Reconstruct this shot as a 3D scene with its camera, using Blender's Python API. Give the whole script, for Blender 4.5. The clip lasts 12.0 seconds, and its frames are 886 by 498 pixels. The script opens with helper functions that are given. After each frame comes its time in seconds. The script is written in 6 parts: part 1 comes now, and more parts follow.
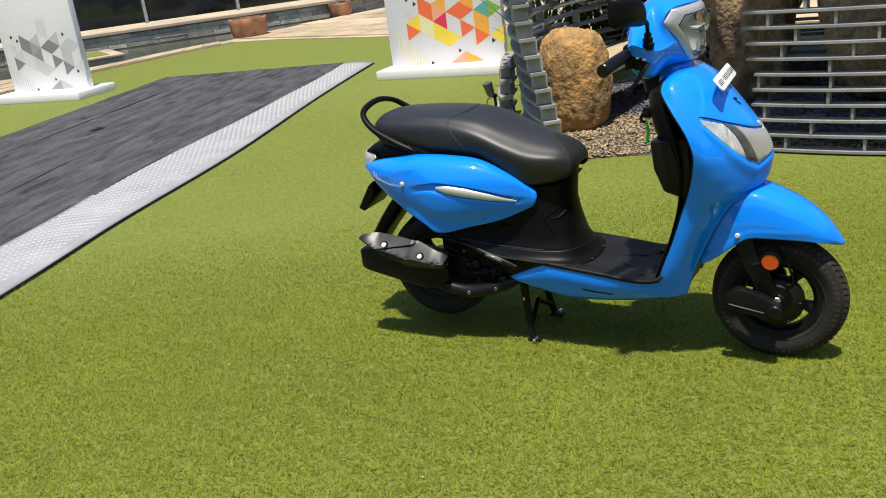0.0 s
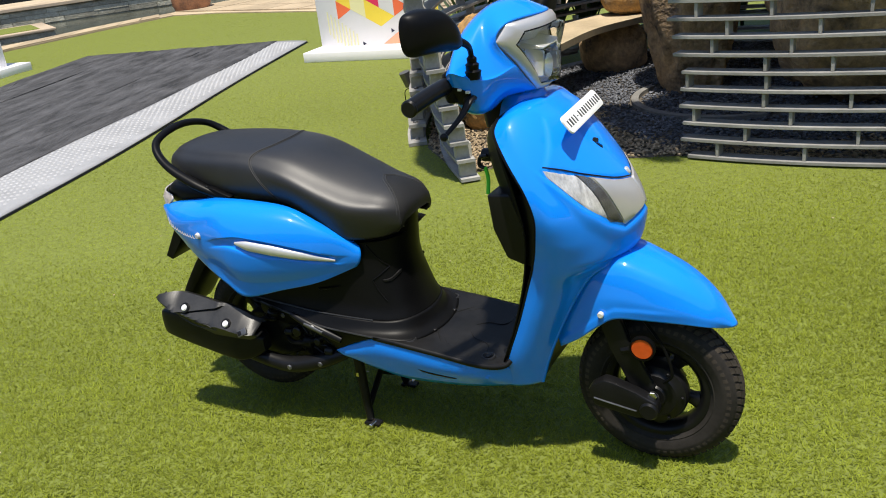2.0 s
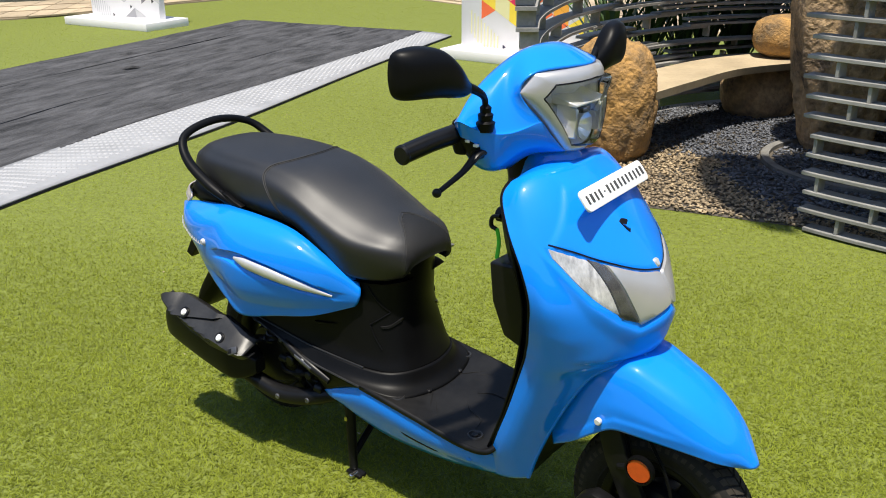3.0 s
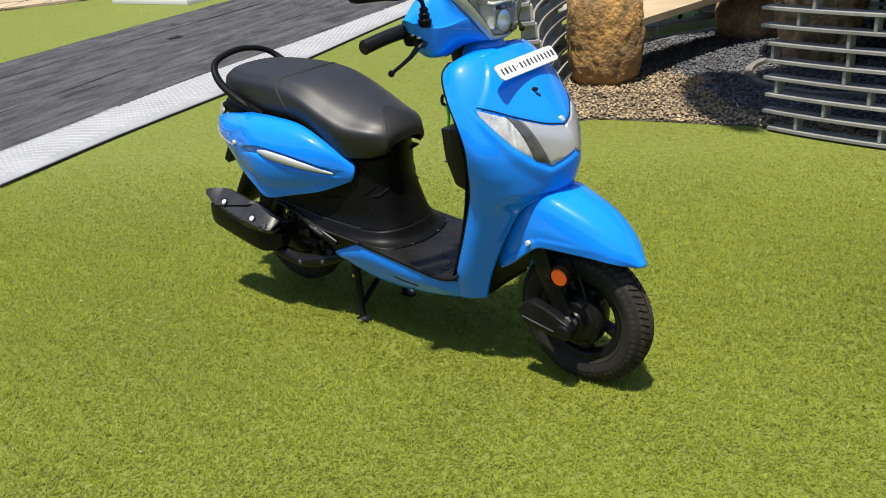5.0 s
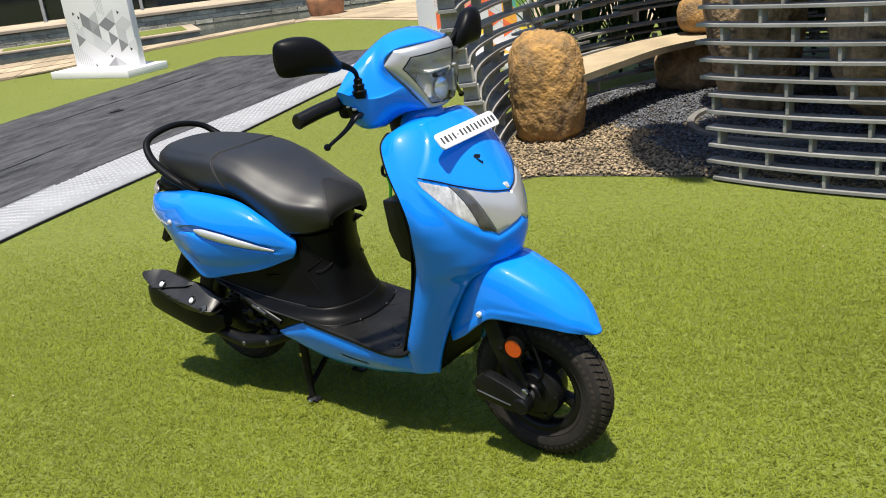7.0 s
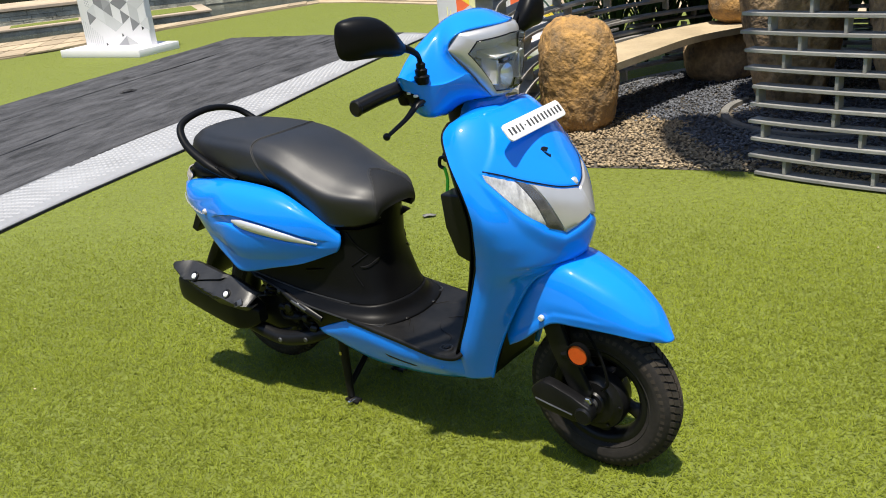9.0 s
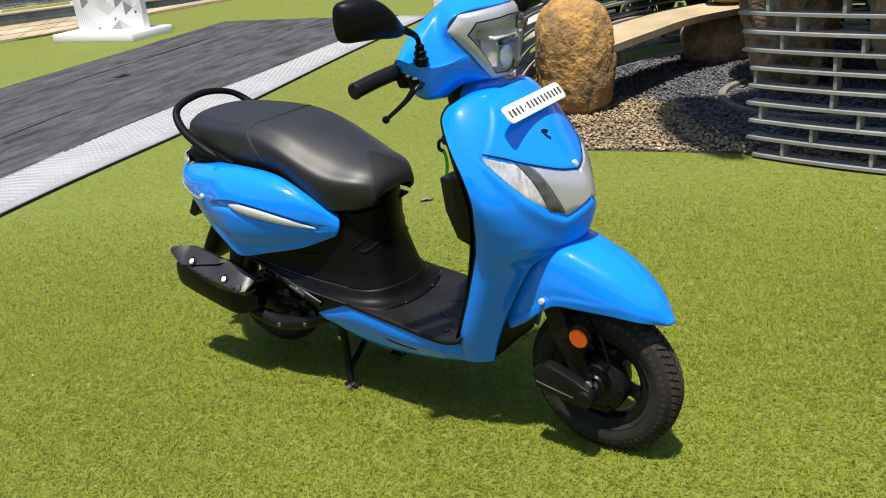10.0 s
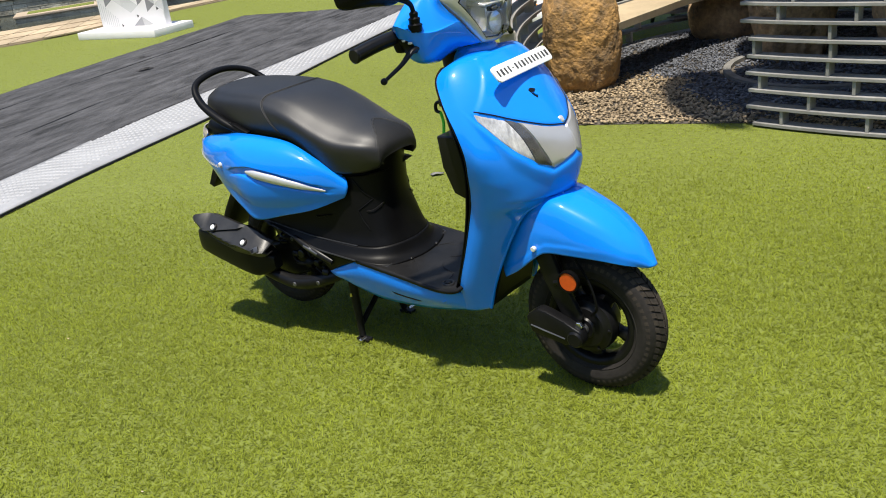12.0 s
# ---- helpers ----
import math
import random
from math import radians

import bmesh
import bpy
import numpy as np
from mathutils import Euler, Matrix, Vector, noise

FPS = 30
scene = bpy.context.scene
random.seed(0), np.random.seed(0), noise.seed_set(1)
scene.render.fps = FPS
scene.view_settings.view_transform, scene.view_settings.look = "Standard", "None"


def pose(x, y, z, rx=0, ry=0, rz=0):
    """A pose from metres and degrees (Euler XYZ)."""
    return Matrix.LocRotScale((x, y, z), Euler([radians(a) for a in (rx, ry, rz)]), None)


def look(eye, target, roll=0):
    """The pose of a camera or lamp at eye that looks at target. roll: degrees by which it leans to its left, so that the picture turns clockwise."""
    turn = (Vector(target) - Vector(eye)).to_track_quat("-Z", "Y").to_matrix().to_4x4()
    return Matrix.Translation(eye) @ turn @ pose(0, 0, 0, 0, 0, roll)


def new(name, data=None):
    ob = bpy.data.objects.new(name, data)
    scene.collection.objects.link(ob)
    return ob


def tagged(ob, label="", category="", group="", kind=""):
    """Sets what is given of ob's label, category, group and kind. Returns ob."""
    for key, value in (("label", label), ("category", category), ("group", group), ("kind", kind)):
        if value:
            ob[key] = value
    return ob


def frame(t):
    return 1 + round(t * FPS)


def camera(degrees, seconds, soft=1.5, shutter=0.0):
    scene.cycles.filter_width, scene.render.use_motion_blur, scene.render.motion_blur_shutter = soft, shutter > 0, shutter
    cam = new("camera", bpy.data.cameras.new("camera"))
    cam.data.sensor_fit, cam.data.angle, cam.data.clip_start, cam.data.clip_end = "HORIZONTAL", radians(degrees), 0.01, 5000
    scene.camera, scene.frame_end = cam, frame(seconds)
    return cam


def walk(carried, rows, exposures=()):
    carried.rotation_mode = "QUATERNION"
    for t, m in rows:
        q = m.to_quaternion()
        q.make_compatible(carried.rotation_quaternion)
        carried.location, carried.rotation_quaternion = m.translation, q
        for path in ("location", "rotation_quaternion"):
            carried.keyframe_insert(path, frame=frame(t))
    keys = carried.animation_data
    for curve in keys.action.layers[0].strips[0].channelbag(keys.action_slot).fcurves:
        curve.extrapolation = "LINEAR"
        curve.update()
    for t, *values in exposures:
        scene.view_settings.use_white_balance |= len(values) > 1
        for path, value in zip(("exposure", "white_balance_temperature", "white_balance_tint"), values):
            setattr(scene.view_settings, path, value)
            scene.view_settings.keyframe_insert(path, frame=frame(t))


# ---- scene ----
cam = camera(53.1, 12.0, 1.0)
METRES, EYE, TILT, LEAN, TURN = 3.233, 1.5, 0.0, 0.0, 0.0
ROWS = [
    (0.0, 0.0, 0.0, 0.0, -2.37, -19.67, 6.66),
    (0.5, 0.0456, 0.0201, -0.0037, -2.74, -20.48, 7.99),
    (1.0, 0.1236, 0.0641, 0.0023, -2.53, -20.58, 6.28),
    (1.5, 0.153, 0.1318, -0.0051, -3.07, -21.9, 7.19),
    (2.0, 0.1679, 0.2151, -0.0022, -3.58, -21.88, 6.44),
    (2.5, 0.2222, 0.2984, -0.0145, -2.56, -23.58, 4.03),
    (3.0, 0.2659, 0.3109, 0.0052, 8.23, -21.42, 0.22),
    (3.5, 0.2886, 0.2312, -0.001, 9.38, -21.64, 2.77),
    (5.5, 0.3839, 0.1017, -0.0011, 10.61, -23.77, 5.28),
    (6.0, 0.3435, 0.1149, 0.0053, 9.45, -19.97, 7.28),
    (6.5, 0.3503, 0.1281, 0.0052, 5.79, -20.22, 7.96),
    (7.0, 0.3767, 0.1393, 0.0004, 6.51, -20.33, 6.2),
    (7.5, 0.3765, 0.1473, 0.0034, 8.82, -20.63, 2.11),
    (9.5, 0.3124, 0.1868, -0.0039, 6.58, -21.62, 5.81),
    (10.0, 0.3181, 0.1851, -0.0039, 6.55, -22.27, 5.39),
    (10.5, 0.3125, 0.1786, -0.0081, 5.84, -22.77, 6.99),
    (11.0, 0.3072, 0.1751, -0.0042, 6.02, -22.45, 6.89),
    (11.5, 0.3095, 0.1702, -0.0027, 6.18, -22.24, 7.22),
    (12.0, 0.3471, 0.1214, -0.0164, 7.6, -22.59, 7.09),
]
walk(cam, [(t, pose(0, 0, EYE, TILT, LEAN, TURN) @ pose(METRES * x, METRES * y, METRES * z, 90 + pitch, roll, yaw)) for t, x, y, z, yaw, pitch, roll in ROWS],
     exposures=((0.0, 0.56), (1.7, 0.57), (3.0, 0.66), (5.5, 0.67), (12.0, 0.68)))

# ---- light ----
SUN_FROM = Vector((-0.03, -0.27, 1.0))
world = bpy.data.worlds.new("hazy_sky")
scene.world = world
world.use_nodes = True
wn = world.node_tree
sky = wn.nodes.new("ShaderNodeTexSky")
sky.sky_type = "NISHITA"
sky.sun_disc = False
sky.sun_elevation = radians(74)
sky.sun_rotation = radians(186)
sky.dust_density = 0.7
sky.ozone_density = 2.5
wn.nodes["Background"].inputs["Strength"].default_value = 0.134
wn.links.new(sky.outputs["Color"], wn.nodes["Background"].inputs["Color"])
sun_data = bpy.data.lights.new("sun", "SUN")
sun_data.energy, sun_data.angle, sun_data.color = 4.6, radians(1.5), (1.0, 0.93, 0.81)
sun = new("sun", sun_data)
sun.matrix_world = look(SUN_FROM * 30, (0, 0, 0))
scene.view_settings.exposure = 0.67

# ---- materials ----
def mat(name, color, rough=0.5, metal=0.0, var=0.25, scale=8.0, bump=0.0, bump_scale=60.0, dark=None,
        coat=0.0, spec=0.5, island=0.0, detail=6.0, stretch=(1, 1, 1), rvar=0.12, turn=0.0, warp=0.0):
    """A surface with variation at two scales, a fine relief and uneven gloss."""
    m = bpy.data.materials.new(name)
    m.use_nodes = True
    nt = m.node_tree
    n, l = nt.nodes, nt.links
    b = n["Principled BSDF"]
    tc = n.new("ShaderNodeTexCoord")
    mp = n.new("ShaderNodeMapping")
    mp.inputs["Scale"].default_value = stretch
    rt = n.new("ShaderNodeMapping")
    rt.inputs["Rotation"].default_value = (0, 0, radians(turn))
    l.new(tc.outputs["Object"], rt.inputs["Vector"])
    l.new(rt.outputs["Vector"], mp.inputs["Vector"])
    big = n.new("ShaderNodeTexNoise")
    big.inputs["Scale"].default_value = scale
    big.inputs["Detail"].default_value = detail
    big.inputs["Distortion"].default_value = warp
    small = n.new("ShaderNodeTexNoise")
    small.inputs["Scale"].default_value = scale * 9
    small.inputs["Detail"].default_value = 3
    for t in (big, small):
        l.new(mp.outputs["Vector"], t.inputs["Vector"])
    mixf = n.new("ShaderNodeMath")
    mixf.operation = "MULTIPLY_ADD"
    l.new(small.outputs["Fac"], mixf.inputs[0])
    mixf.inputs[1].default_value = 0.4
    l.new(big.outputs["Fac"], mixf.inputs[2])
    ramp = n.new("ShaderNodeValToRGB")
    lo = dark if dark else tuple(c * (1 - var) for c in color)
    hi = tuple(min(1.0, c * (1 + var)) for c in color)
    ramp.color_ramp.elements[0].position, ramp.color_ramp.elements[0].color = 0.45, (*lo, 1)
    ramp.color_ramp.elements[1].position, ramp.color_ramp.elements[1].color = 0.95, (*hi, 1)
    l.new(mixf.outputs[0], ramp.inputs["Fac"])
    out = ramp.outputs["Color"]
    if island:
        geo = n.new("ShaderNodeNewGeometry")
        hsv = n.new("ShaderNodeHueSaturation")
        mr = n.new("ShaderNodeMapRange")
        mr.inputs["To Min"].default_value, mr.inputs["To Max"].default_value = 1 - island, 1 + island
        l.new(geo.outputs["Random Per Island"], mr.inputs["Value"])
        l.new(mr.outputs["Result"], hsv.inputs["Value"])
        l.new(out, hsv.inputs["Color"])
        out = hsv.outputs["Color"]
    l.new(out, b.inputs["Base Color"])
    rr = n.new("ShaderNodeMapRange")
    rr.inputs["To Min"].default_value = max(0.02, rough * (1 - rvar))
    rr.inputs["To Max"].default_value = min(1.0, rough * (1 + rvar))
    l.new(big.outputs["Fac"], rr.inputs["Value"])
    l.new(rr.outputs["Result"], b.inputs["Roughness"])
    b.inputs["Metallic"].default_value = metal
    b.inputs["Specular IOR Level"].default_value = spec
    b.inputs["Coat Weight"].default_value = coat
    b.inputs["Coat Roughness"].default_value = 0.03
    if bump:
        tex = n.new("ShaderNodeTexNoise")
        tex.inputs["Scale"].default_value = bump_scale
        tex.inputs["Detail"].default_value = 5
        l.new(mp.outputs["Vector"], tex.inputs["Vector"])
        bp = n.new("ShaderNodeBump")
        bp.inputs["Strength"].default_value = bump
        bp.inputs["Distance"].default_value = 0.6 / bump_scale
        l.new(tex.outputs["Fac"], bp.inputs["Height"])
        l.new(bp.outputs["Normal"], b.inputs["Normal"])
    return m


def glass(name, tint=(0.97, 0.98, 0.98)):
    """A thin clear shell: what lies behind shows through, with gloss by angle."""
    m = bpy.data.materials.new(name)
    m.use_nodes = True
    n, l = m.node_tree.nodes, m.node_tree.links
    n.remove(n["Principled BSDF"])
    see, gloss, fr, mix = n.new("ShaderNodeBsdfTransparent"), n.new("ShaderNodeBsdfGlossy"), n.new("ShaderNodeFresnel"), n.new("ShaderNodeMixShader")
    see.inputs["Color"].default_value = (*tint, 1)
    gloss.inputs["Roughness"].default_value = 0.03
    fr.inputs["IOR"].default_value = 1.5
    l.new(fr.outputs["Fac"], mix.inputs["Fac"])
    l.new(see.outputs["BSDF"], mix.inputs[1])
    l.new(gloss.outputs["BSDF"], mix.inputs[2])
    l.new(mix.outputs["Shader"], n["Material Output"].inputs["Surface"])
    return m


def piecewise(m, amount):
    """Lets a material vary in value from one object to the next."""
    n, l = m.node_tree.nodes, m.node_tree.links
    b = n["Principled BSDF"]
    src = b.inputs["Base Color"].links[0].from_socket
    info, mr, hsv = n.new("ShaderNodeObjectInfo"), n.new("ShaderNodeMapRange"), n.new("ShaderNodeHueSaturation")
    mr.inputs["To Min"].default_value, mr.inputs["To Max"].default_value = 1 - amount, 1 + amount
    l.new(info.outputs["Random"], mr.inputs["Value"])
    l.new(mr.outputs["Result"], hsv.inputs["Value"])
    l.new(src, hsv.inputs["Color"])
    l.new(hsv.outputs["Color"], b.inputs["Base Color"])


BLUE = mat("blue_gloss_paint", (0.004, 0.208, 0.81), 0.30, var=0.04, scale=3, coat=1.0, spec=0.04, rvar=0.1)
BLACK_PLASTIC = mat("matt_black_plastic", (0.0032, 0.0032, 0.0035), 0.42, var=0.25, scale=6, bump=0.08, bump_scale=700, spec=0.13)
BLACK_GLOSS = mat("satin_black_plastic", (0.006, 0.006, 0.0065), 0.3, var=0.2, scale=6, spec=0.22)
FLOOR_PLASTIC = mat("dusty_black_plastic", (0.009, 0.0088, 0.0088), 0.4, var=0.6, scale=7, bump=0.12, bump_scale=500, spec=0.18)
VINYL = mat("black_vinyl", (0.012, 0.012, 0.0126), 0.46, var=0.25, scale=5, bump=0.3, bump_scale=700, spec=0.55)
VINYL_DARK = mat("grained_black_vinyl", (0.010, 0.010, 0.0102), 0.55, var=0.2, scale=8, bump=0.3, bump_scale=900, spec=0.3)
THREAD_LIGHT = mat("pale_thread", (0.028, 0.028, 0.028), 0.7, bump=0.2, bump_scale=900)
THREAD = mat("grey_thread", (0.012, 0.012, 0.012), 0.7, bump=0.2, bump_scale=900)
TREAD_RUBBER = mat("dusty_tread_rubber", (0.040, 0.033, 0.026), 0.85, var=0.5, scale=12, bump=0.2, bump_scale=300, spec=0.2)
RUBBER = mat("tyre_rubber", (0.020, 0.0175, 0.0155), 0.75, var=0.5, scale=9, bump=0.2, bump_scale=300, spec=0.22)
BLACK_METAL = mat("black_painted_metal", (0.007, 0.007, 0.0075), 0.36, var=0.3, scale=12, metal=0.1, spec=0.22)
GREY_METAL = mat("dull_cast_metal", (0.13, 0.13, 0.135), 0.45, var=0.3, scale=14, metal=0.8, bump=0.1, bump_scale=200)
STEEL = mat("bright_steel", (0.65, 0.64, 0.62), 0.25, var=0.1, metal=1.0)
BOLT = mat("zinc_plated_bolt", (0.72, 0.72, 0.71), 0.4, var=0.08, metal=0.3)
TRIM = mat("satin_silver_plastic", (0.62, 0.62, 0.62), 0.34, var=0.05, metal=0.45)
SHIELD_PLASTIC = mat("dusty_shield_plastic", (0.021, 0.021, 0.0215), 0.38, var=0.4, scale=14, bump=0.15, bump_scale=500, spec=0.35)
SILVER = mat("silver_satin_plastic", (0.47, 0.46, 0.45), 0.32, var=0.06, scale=4, metal=0.45, coat=0.3)
LAMP_SILVER = mat("dull_silver_plastic", (0.42, 0.42, 0.43), 0.5, var=0.05)
ORANGE = mat("orange_reflector", (0.52, 0.065, 0.010), 0.18, var=0.12, scale=60, coat=0.8)
RED_LENS = mat("clear_tail_lens", (0.42, 0.38, 0.37), 0.15, var=0.2, scale=30, coat=0.8)
HEAD_BOWL = mat("silvered_headlamp_bowl", (0.90, 0.90, 0.90), 0.34, var=0.05, scale=20, metal=0.7)
# grey streaks in this colour imitate mottled reflections in the bowl
LAMP_BOWL = mat("lamp_bowl_reflections", (0.62, 0.62, 0.62), 0.3, var=0.15, scale=16, metal=0.1, dark=(0.20, 0.20, 0.20), stretch=(1, 1.6, .6), detail=2.0, warp=1.0)
LAMP_GREY = mat("grey_lamp_plastic", (0.07, 0.07, 0.072), 0.3, var=0.6, scale=25)
CLEAR = glass("clear_lens")
PLATE_WHITE = mat("white_plate", (0.78, 0.78, 0.76), 0.4, var=0.04)
PRINT = mat("black_print", (0.05, 0.05, 0.05), 0.5)
GREEN_TAG = mat("green_plastic", (0.05, 0.55, 0.04), 0.4, var=0.1)

TURF = mat("turf_backing", (0.130, 0.155, 0.021), 0.9, var=0.32, scale=34, bump=0.9, bump_scale=260, detail=8)
KERB_STONE = mat("grey_edging_stone", (0.17, 0.165, 0.155), 0.85, var=0.3, scale=9, bump=0.3, bump_scale=90)
SPACER = mat("dark_spacer_wood", (0.33, 0.31, 0.27), 0.8, var=0.3, scale=6, bump=0.2, bump_scale=120)
SLAT = mat("weathered_grey_plank", (0.232, 0.226, 0.212), 0.7, var=0.22, scale=5, bump=0.25, bump_scale=120, island=0.12)
ROCK = mat("ochre_boulder", (0.37, 0.205, 0.060), 0.92, var=0.5, scale=4.5, bump=1.0, bump_scale=50, dark=(0.13, 0.094, 0.058), detail=14, warp=1.2)
ROCK_DARK = mat("brown_monolith", (0.42, 0.285, 0.155), 0.85, var=0.5, scale=4, bump=1.0, bump_scale=20, detail=14, warp=1.0, dark=(0.08, 0.06, 0.045))
BENCH = mat("cut_sandstone", (0.38, 0.305, 0.20), 0.8, var=0.2, scale=4, bump=0.3, bump_scale=60)
# darker bluish copy of the gravel, with shade put into its colour
GRAVEL_SHADED = mat("shaded_gravel", (0.105, 0.111, 0.128), 0.8, var=0.35, scale=5, island=0.5, bump=0.2, bump_scale=90)
GRAVEL = mat("bed_gravel", (0.30, 0.228, 0.140), 0.85, var=0.4, scale=5, island=0.42, bump=0.2, bump_scale=90)
SOIL = mat("dark_bed", (0.085, 0.072, 0.056), 0.95, var=0.4, scale=8, bump=0.6, bump_scale=90)
MAT_BLACK = mat("dusty_black_carpet", (0.046, 0.0455, 0.048), 0.85, var=0.9, scale=2.4, bump=0.8, bump_scale=20,
                stretch=(3.4, 0.75, 1), warp=0.8, detail=12, turn=14)
# studs a little paler than the plate between them
TREAD_STUD = mat("pale_stud_metal", (0.335, 0.335, 0.34), 0.6, metal=0.1, var=0.12, scale=9)
TREAD = mat("checker_plate", (0.30, 0.302, 0.308), 0.55, metal=0.15, var=0.16, scale=3)
WHITE = mat("white_painted_board", (0.775, 0.755, 0.755), 0.5, var=0.03, scale=2)
PAVE = mat("tan_stone_paving", (0.37, 0.29, 0.19), 0.85, var=0.28, scale=0.9, bump=0.2, bump_scale=40, detail=9)
CLAD = mat("grey_green_stone_cladding", (0.30, 0.285, 0.22), 0.8, var=0.5, scale=3, bump=0.5, bump_scale=20, detail=9)
COPING = mat("tan_stone_coping", (0.36, 0.29, 0.21), 0.8, var=0.18, scale=2, bump=0.2, bump_scale=40)
WATER = mat("still_dark_water", (0.055, 0.06, 0.045), 0.12, var=0.3, scale=1.0, bump=0.03, bump_scale=6)
PANE = mat("dark_window_glass", (0.012, 0.014, 0.014), 0.05, var=0.4, scale=0.6)
ALU = mat("grey_aluminium", (0.5, 0.5, 0.5), 0.4, metal=0.7, var=0.1)
CLAY = mat("terracotta", (0.36, 0.17, 0.085), 0.85, var=0.4, scale=5, dark=(0.11, 0.06, 0.04), bump=0.4, bump_scale=40)
LEAF = mat("dark_strap_leaf", (0.04, 0.08, 0.022), 0.5, var=0.4, scale=6, island=0.4)
RENDERED = mat("plain_grey_render", (0.20, 0.20, 0.18), 0.9, var=0.3, scale=0.5, bump=0.2, bump_scale=12)

for piece_mat, amount in ((PAVE, .16), (CLAD, .28), (SLAT, .14)):
    piecewise(piece_mat, amount)


# ---- mesh helpers ----
def crom(P, n, closed=False):
    """n points along a smooth curve through the points P."""
    P = np.asarray(P, float)
    k = len(P)
    if k == 2 and not closed:
        s = np.linspace(0, 1, n).reshape(-1, *([1] * (P.ndim - 1)))
        return P[0] * (1 - s) + P[1] * s
    if closed:
        Q = np.concatenate([P[-1:], P, P[:2]])
        s = np.linspace(0, k, n, endpoint=False)
    else:
        Q = np.concatenate([2 * P[:1] - P[1:2], P, 2 * P[-1:] - P[-2:-1]])
        s = np.linspace(0, k - 1, n)
    i = np.minimum(s.astype(int), len(Q) - 4)
    f = (s - i).reshape(-1, *([1] * (P.ndim - 1)))
    a, b, c, d = Q[i], Q[i + 1], Q[i + 2], Q[i + 3]
    return 0.5 * (2 * b + (c - a) * f + (2 * a - 5 * b + 4 * c - d) * f ** 2 + (3 * b - a - 3 * c + d) * f ** 3)


def grid_mesh(G, close_u=False, close_v=False, caps=False):
    """A bmesh over a grid of points G[row][col]."""
    bm = bmesh.new()
    R, C = G.shape[:2]
    V = [[bm.verts.new(G[r, c]) for c in range(C)] for r in range(R)]
    for r in range(R if close_v else R - 1):
        for c in range(C if close_u else C - 1):
            q = [V[r][c], V[r][(c + 1) % C], V[(r + 1) % R][(c + 1) % C], V[(r + 1) % R][c]]
            try:
                bm.faces.new(q)
            except ValueError:
                pass
    if caps:
        bm.faces.new(list(reversed(V[0])))
        bm.faces.new(V[-1])
    bmesh.ops.recalc_face_normals(bm, faces=bm.faces)
    return bm


def loft(rows, m=16, n=24, close_u=False, caps=False, half=False):
    """A smooth skin through rows of control points; half: each row runs from the right edge to the centre line and is mirrored."""
    rows = [[tuple(p) for p in r] for r in rows]
    if half:
        rows = [r + [(x, -y, z) for x, y, z in reversed(r[:-1])] for r in rows]
    A = np.array(rows, float)
    B = np.stack([crom(r, m, close_u) for r in A])
    G = crom(B, n)
    return grid_mesh(G, close_u=close_u, caps=caps)


def ring(cx, cy, cz, ry, rz, p=2.5, k=12, tilt=0.0):
    """A rounded-square ring of k points across the length at cx; tilt leans its top forward."""
    out = []
    for i in range(k):
        a = 2 * math.pi * i / k
        c, s = math.cos(a), math.sin(a)
        y = math.copysign(abs(c) ** (2 / p), c) * ry
        z = math.copysign(abs(s) ** (2 / p), s) * rz
        out.append((cx + tilt * z, cy + y, cz + z))
    return out


def tube(path, r, n=12, samples=None, flat=1.0, caps=True):
    """A pipe along a smooth path; r is one radius or one for each path point."""
    path = np.array(path, float)
    m = samples or max(2, (len(path) - 1) * 8)
    C = crom(path, m) if len(path) > 2 else np.linspace(path[0], path[1], m)
    rad = np.full(m, r) if np.isscalar(r) else np.interp(np.linspace(0, 1, m), np.linspace(0, 1, len(r)), r)
    T = np.gradient(C, axis=0)
    T /= np.linalg.norm(T, axis=1)[:, None] + 1e-9
    up = np.array((0, 0, 1.0)) if abs(T[0][2]) < 0.9 else np.array((0, 1.0, 0))
    G = []
    for c, t, q in zip(C, T, rad):
        s = np.cross(t, up)
        s /= np.linalg.norm(s) + 1e-9
        w = np.cross(s, t)
        up = w
        G.append([c + q * (math.cos(2 * math.pi * k / n) * s + flat * math.sin(2 * math.pi * k / n) * w) for k in range(n)])
    return grid_mesh(np.array(G), close_u=True, caps=caps)


def lathe(profile, n=32, axis="y", centre=(0, 0, 0)):
    """Turns a closed profile of (radius, along) round an axis."""
    G = []
    for i in range(n):
        a = 2 * math.pi * i / n
        row = []
        for r, h in profile:
            c, s = r * math.cos(a), r * math.sin(a)
            p = {"y": (c, h, s), "z": (c, s, h), "x": (h, c, s)}[axis]
            row.append(tuple(p[j] + centre[j] for j in range(3)))
        G.append(row)
    return grid_mesh(np.array(G), close_u=True, close_v=True)


def block(sx, sy, sz, at=(0, 0, 0), bevel=0.004, seg=2, rot=None):
    bm = bmesh.new()
    bmesh.ops.create_cube(bm, size=1)
    bmesh.ops.scale(bm, vec=(sx, sy, sz), verts=bm.verts)
    if bevel:
        bmesh.ops.bevel(bm, geom=bm.edges[:], offset=bevel, segments=seg, affect="EDGES", profile=0.5)
    m = Matrix.Translation(at) @ (rot.to_4x4() if rot else Matrix())
    bmesh.ops.transform(bm, matrix=m, verts=bm.verts)
    return bm


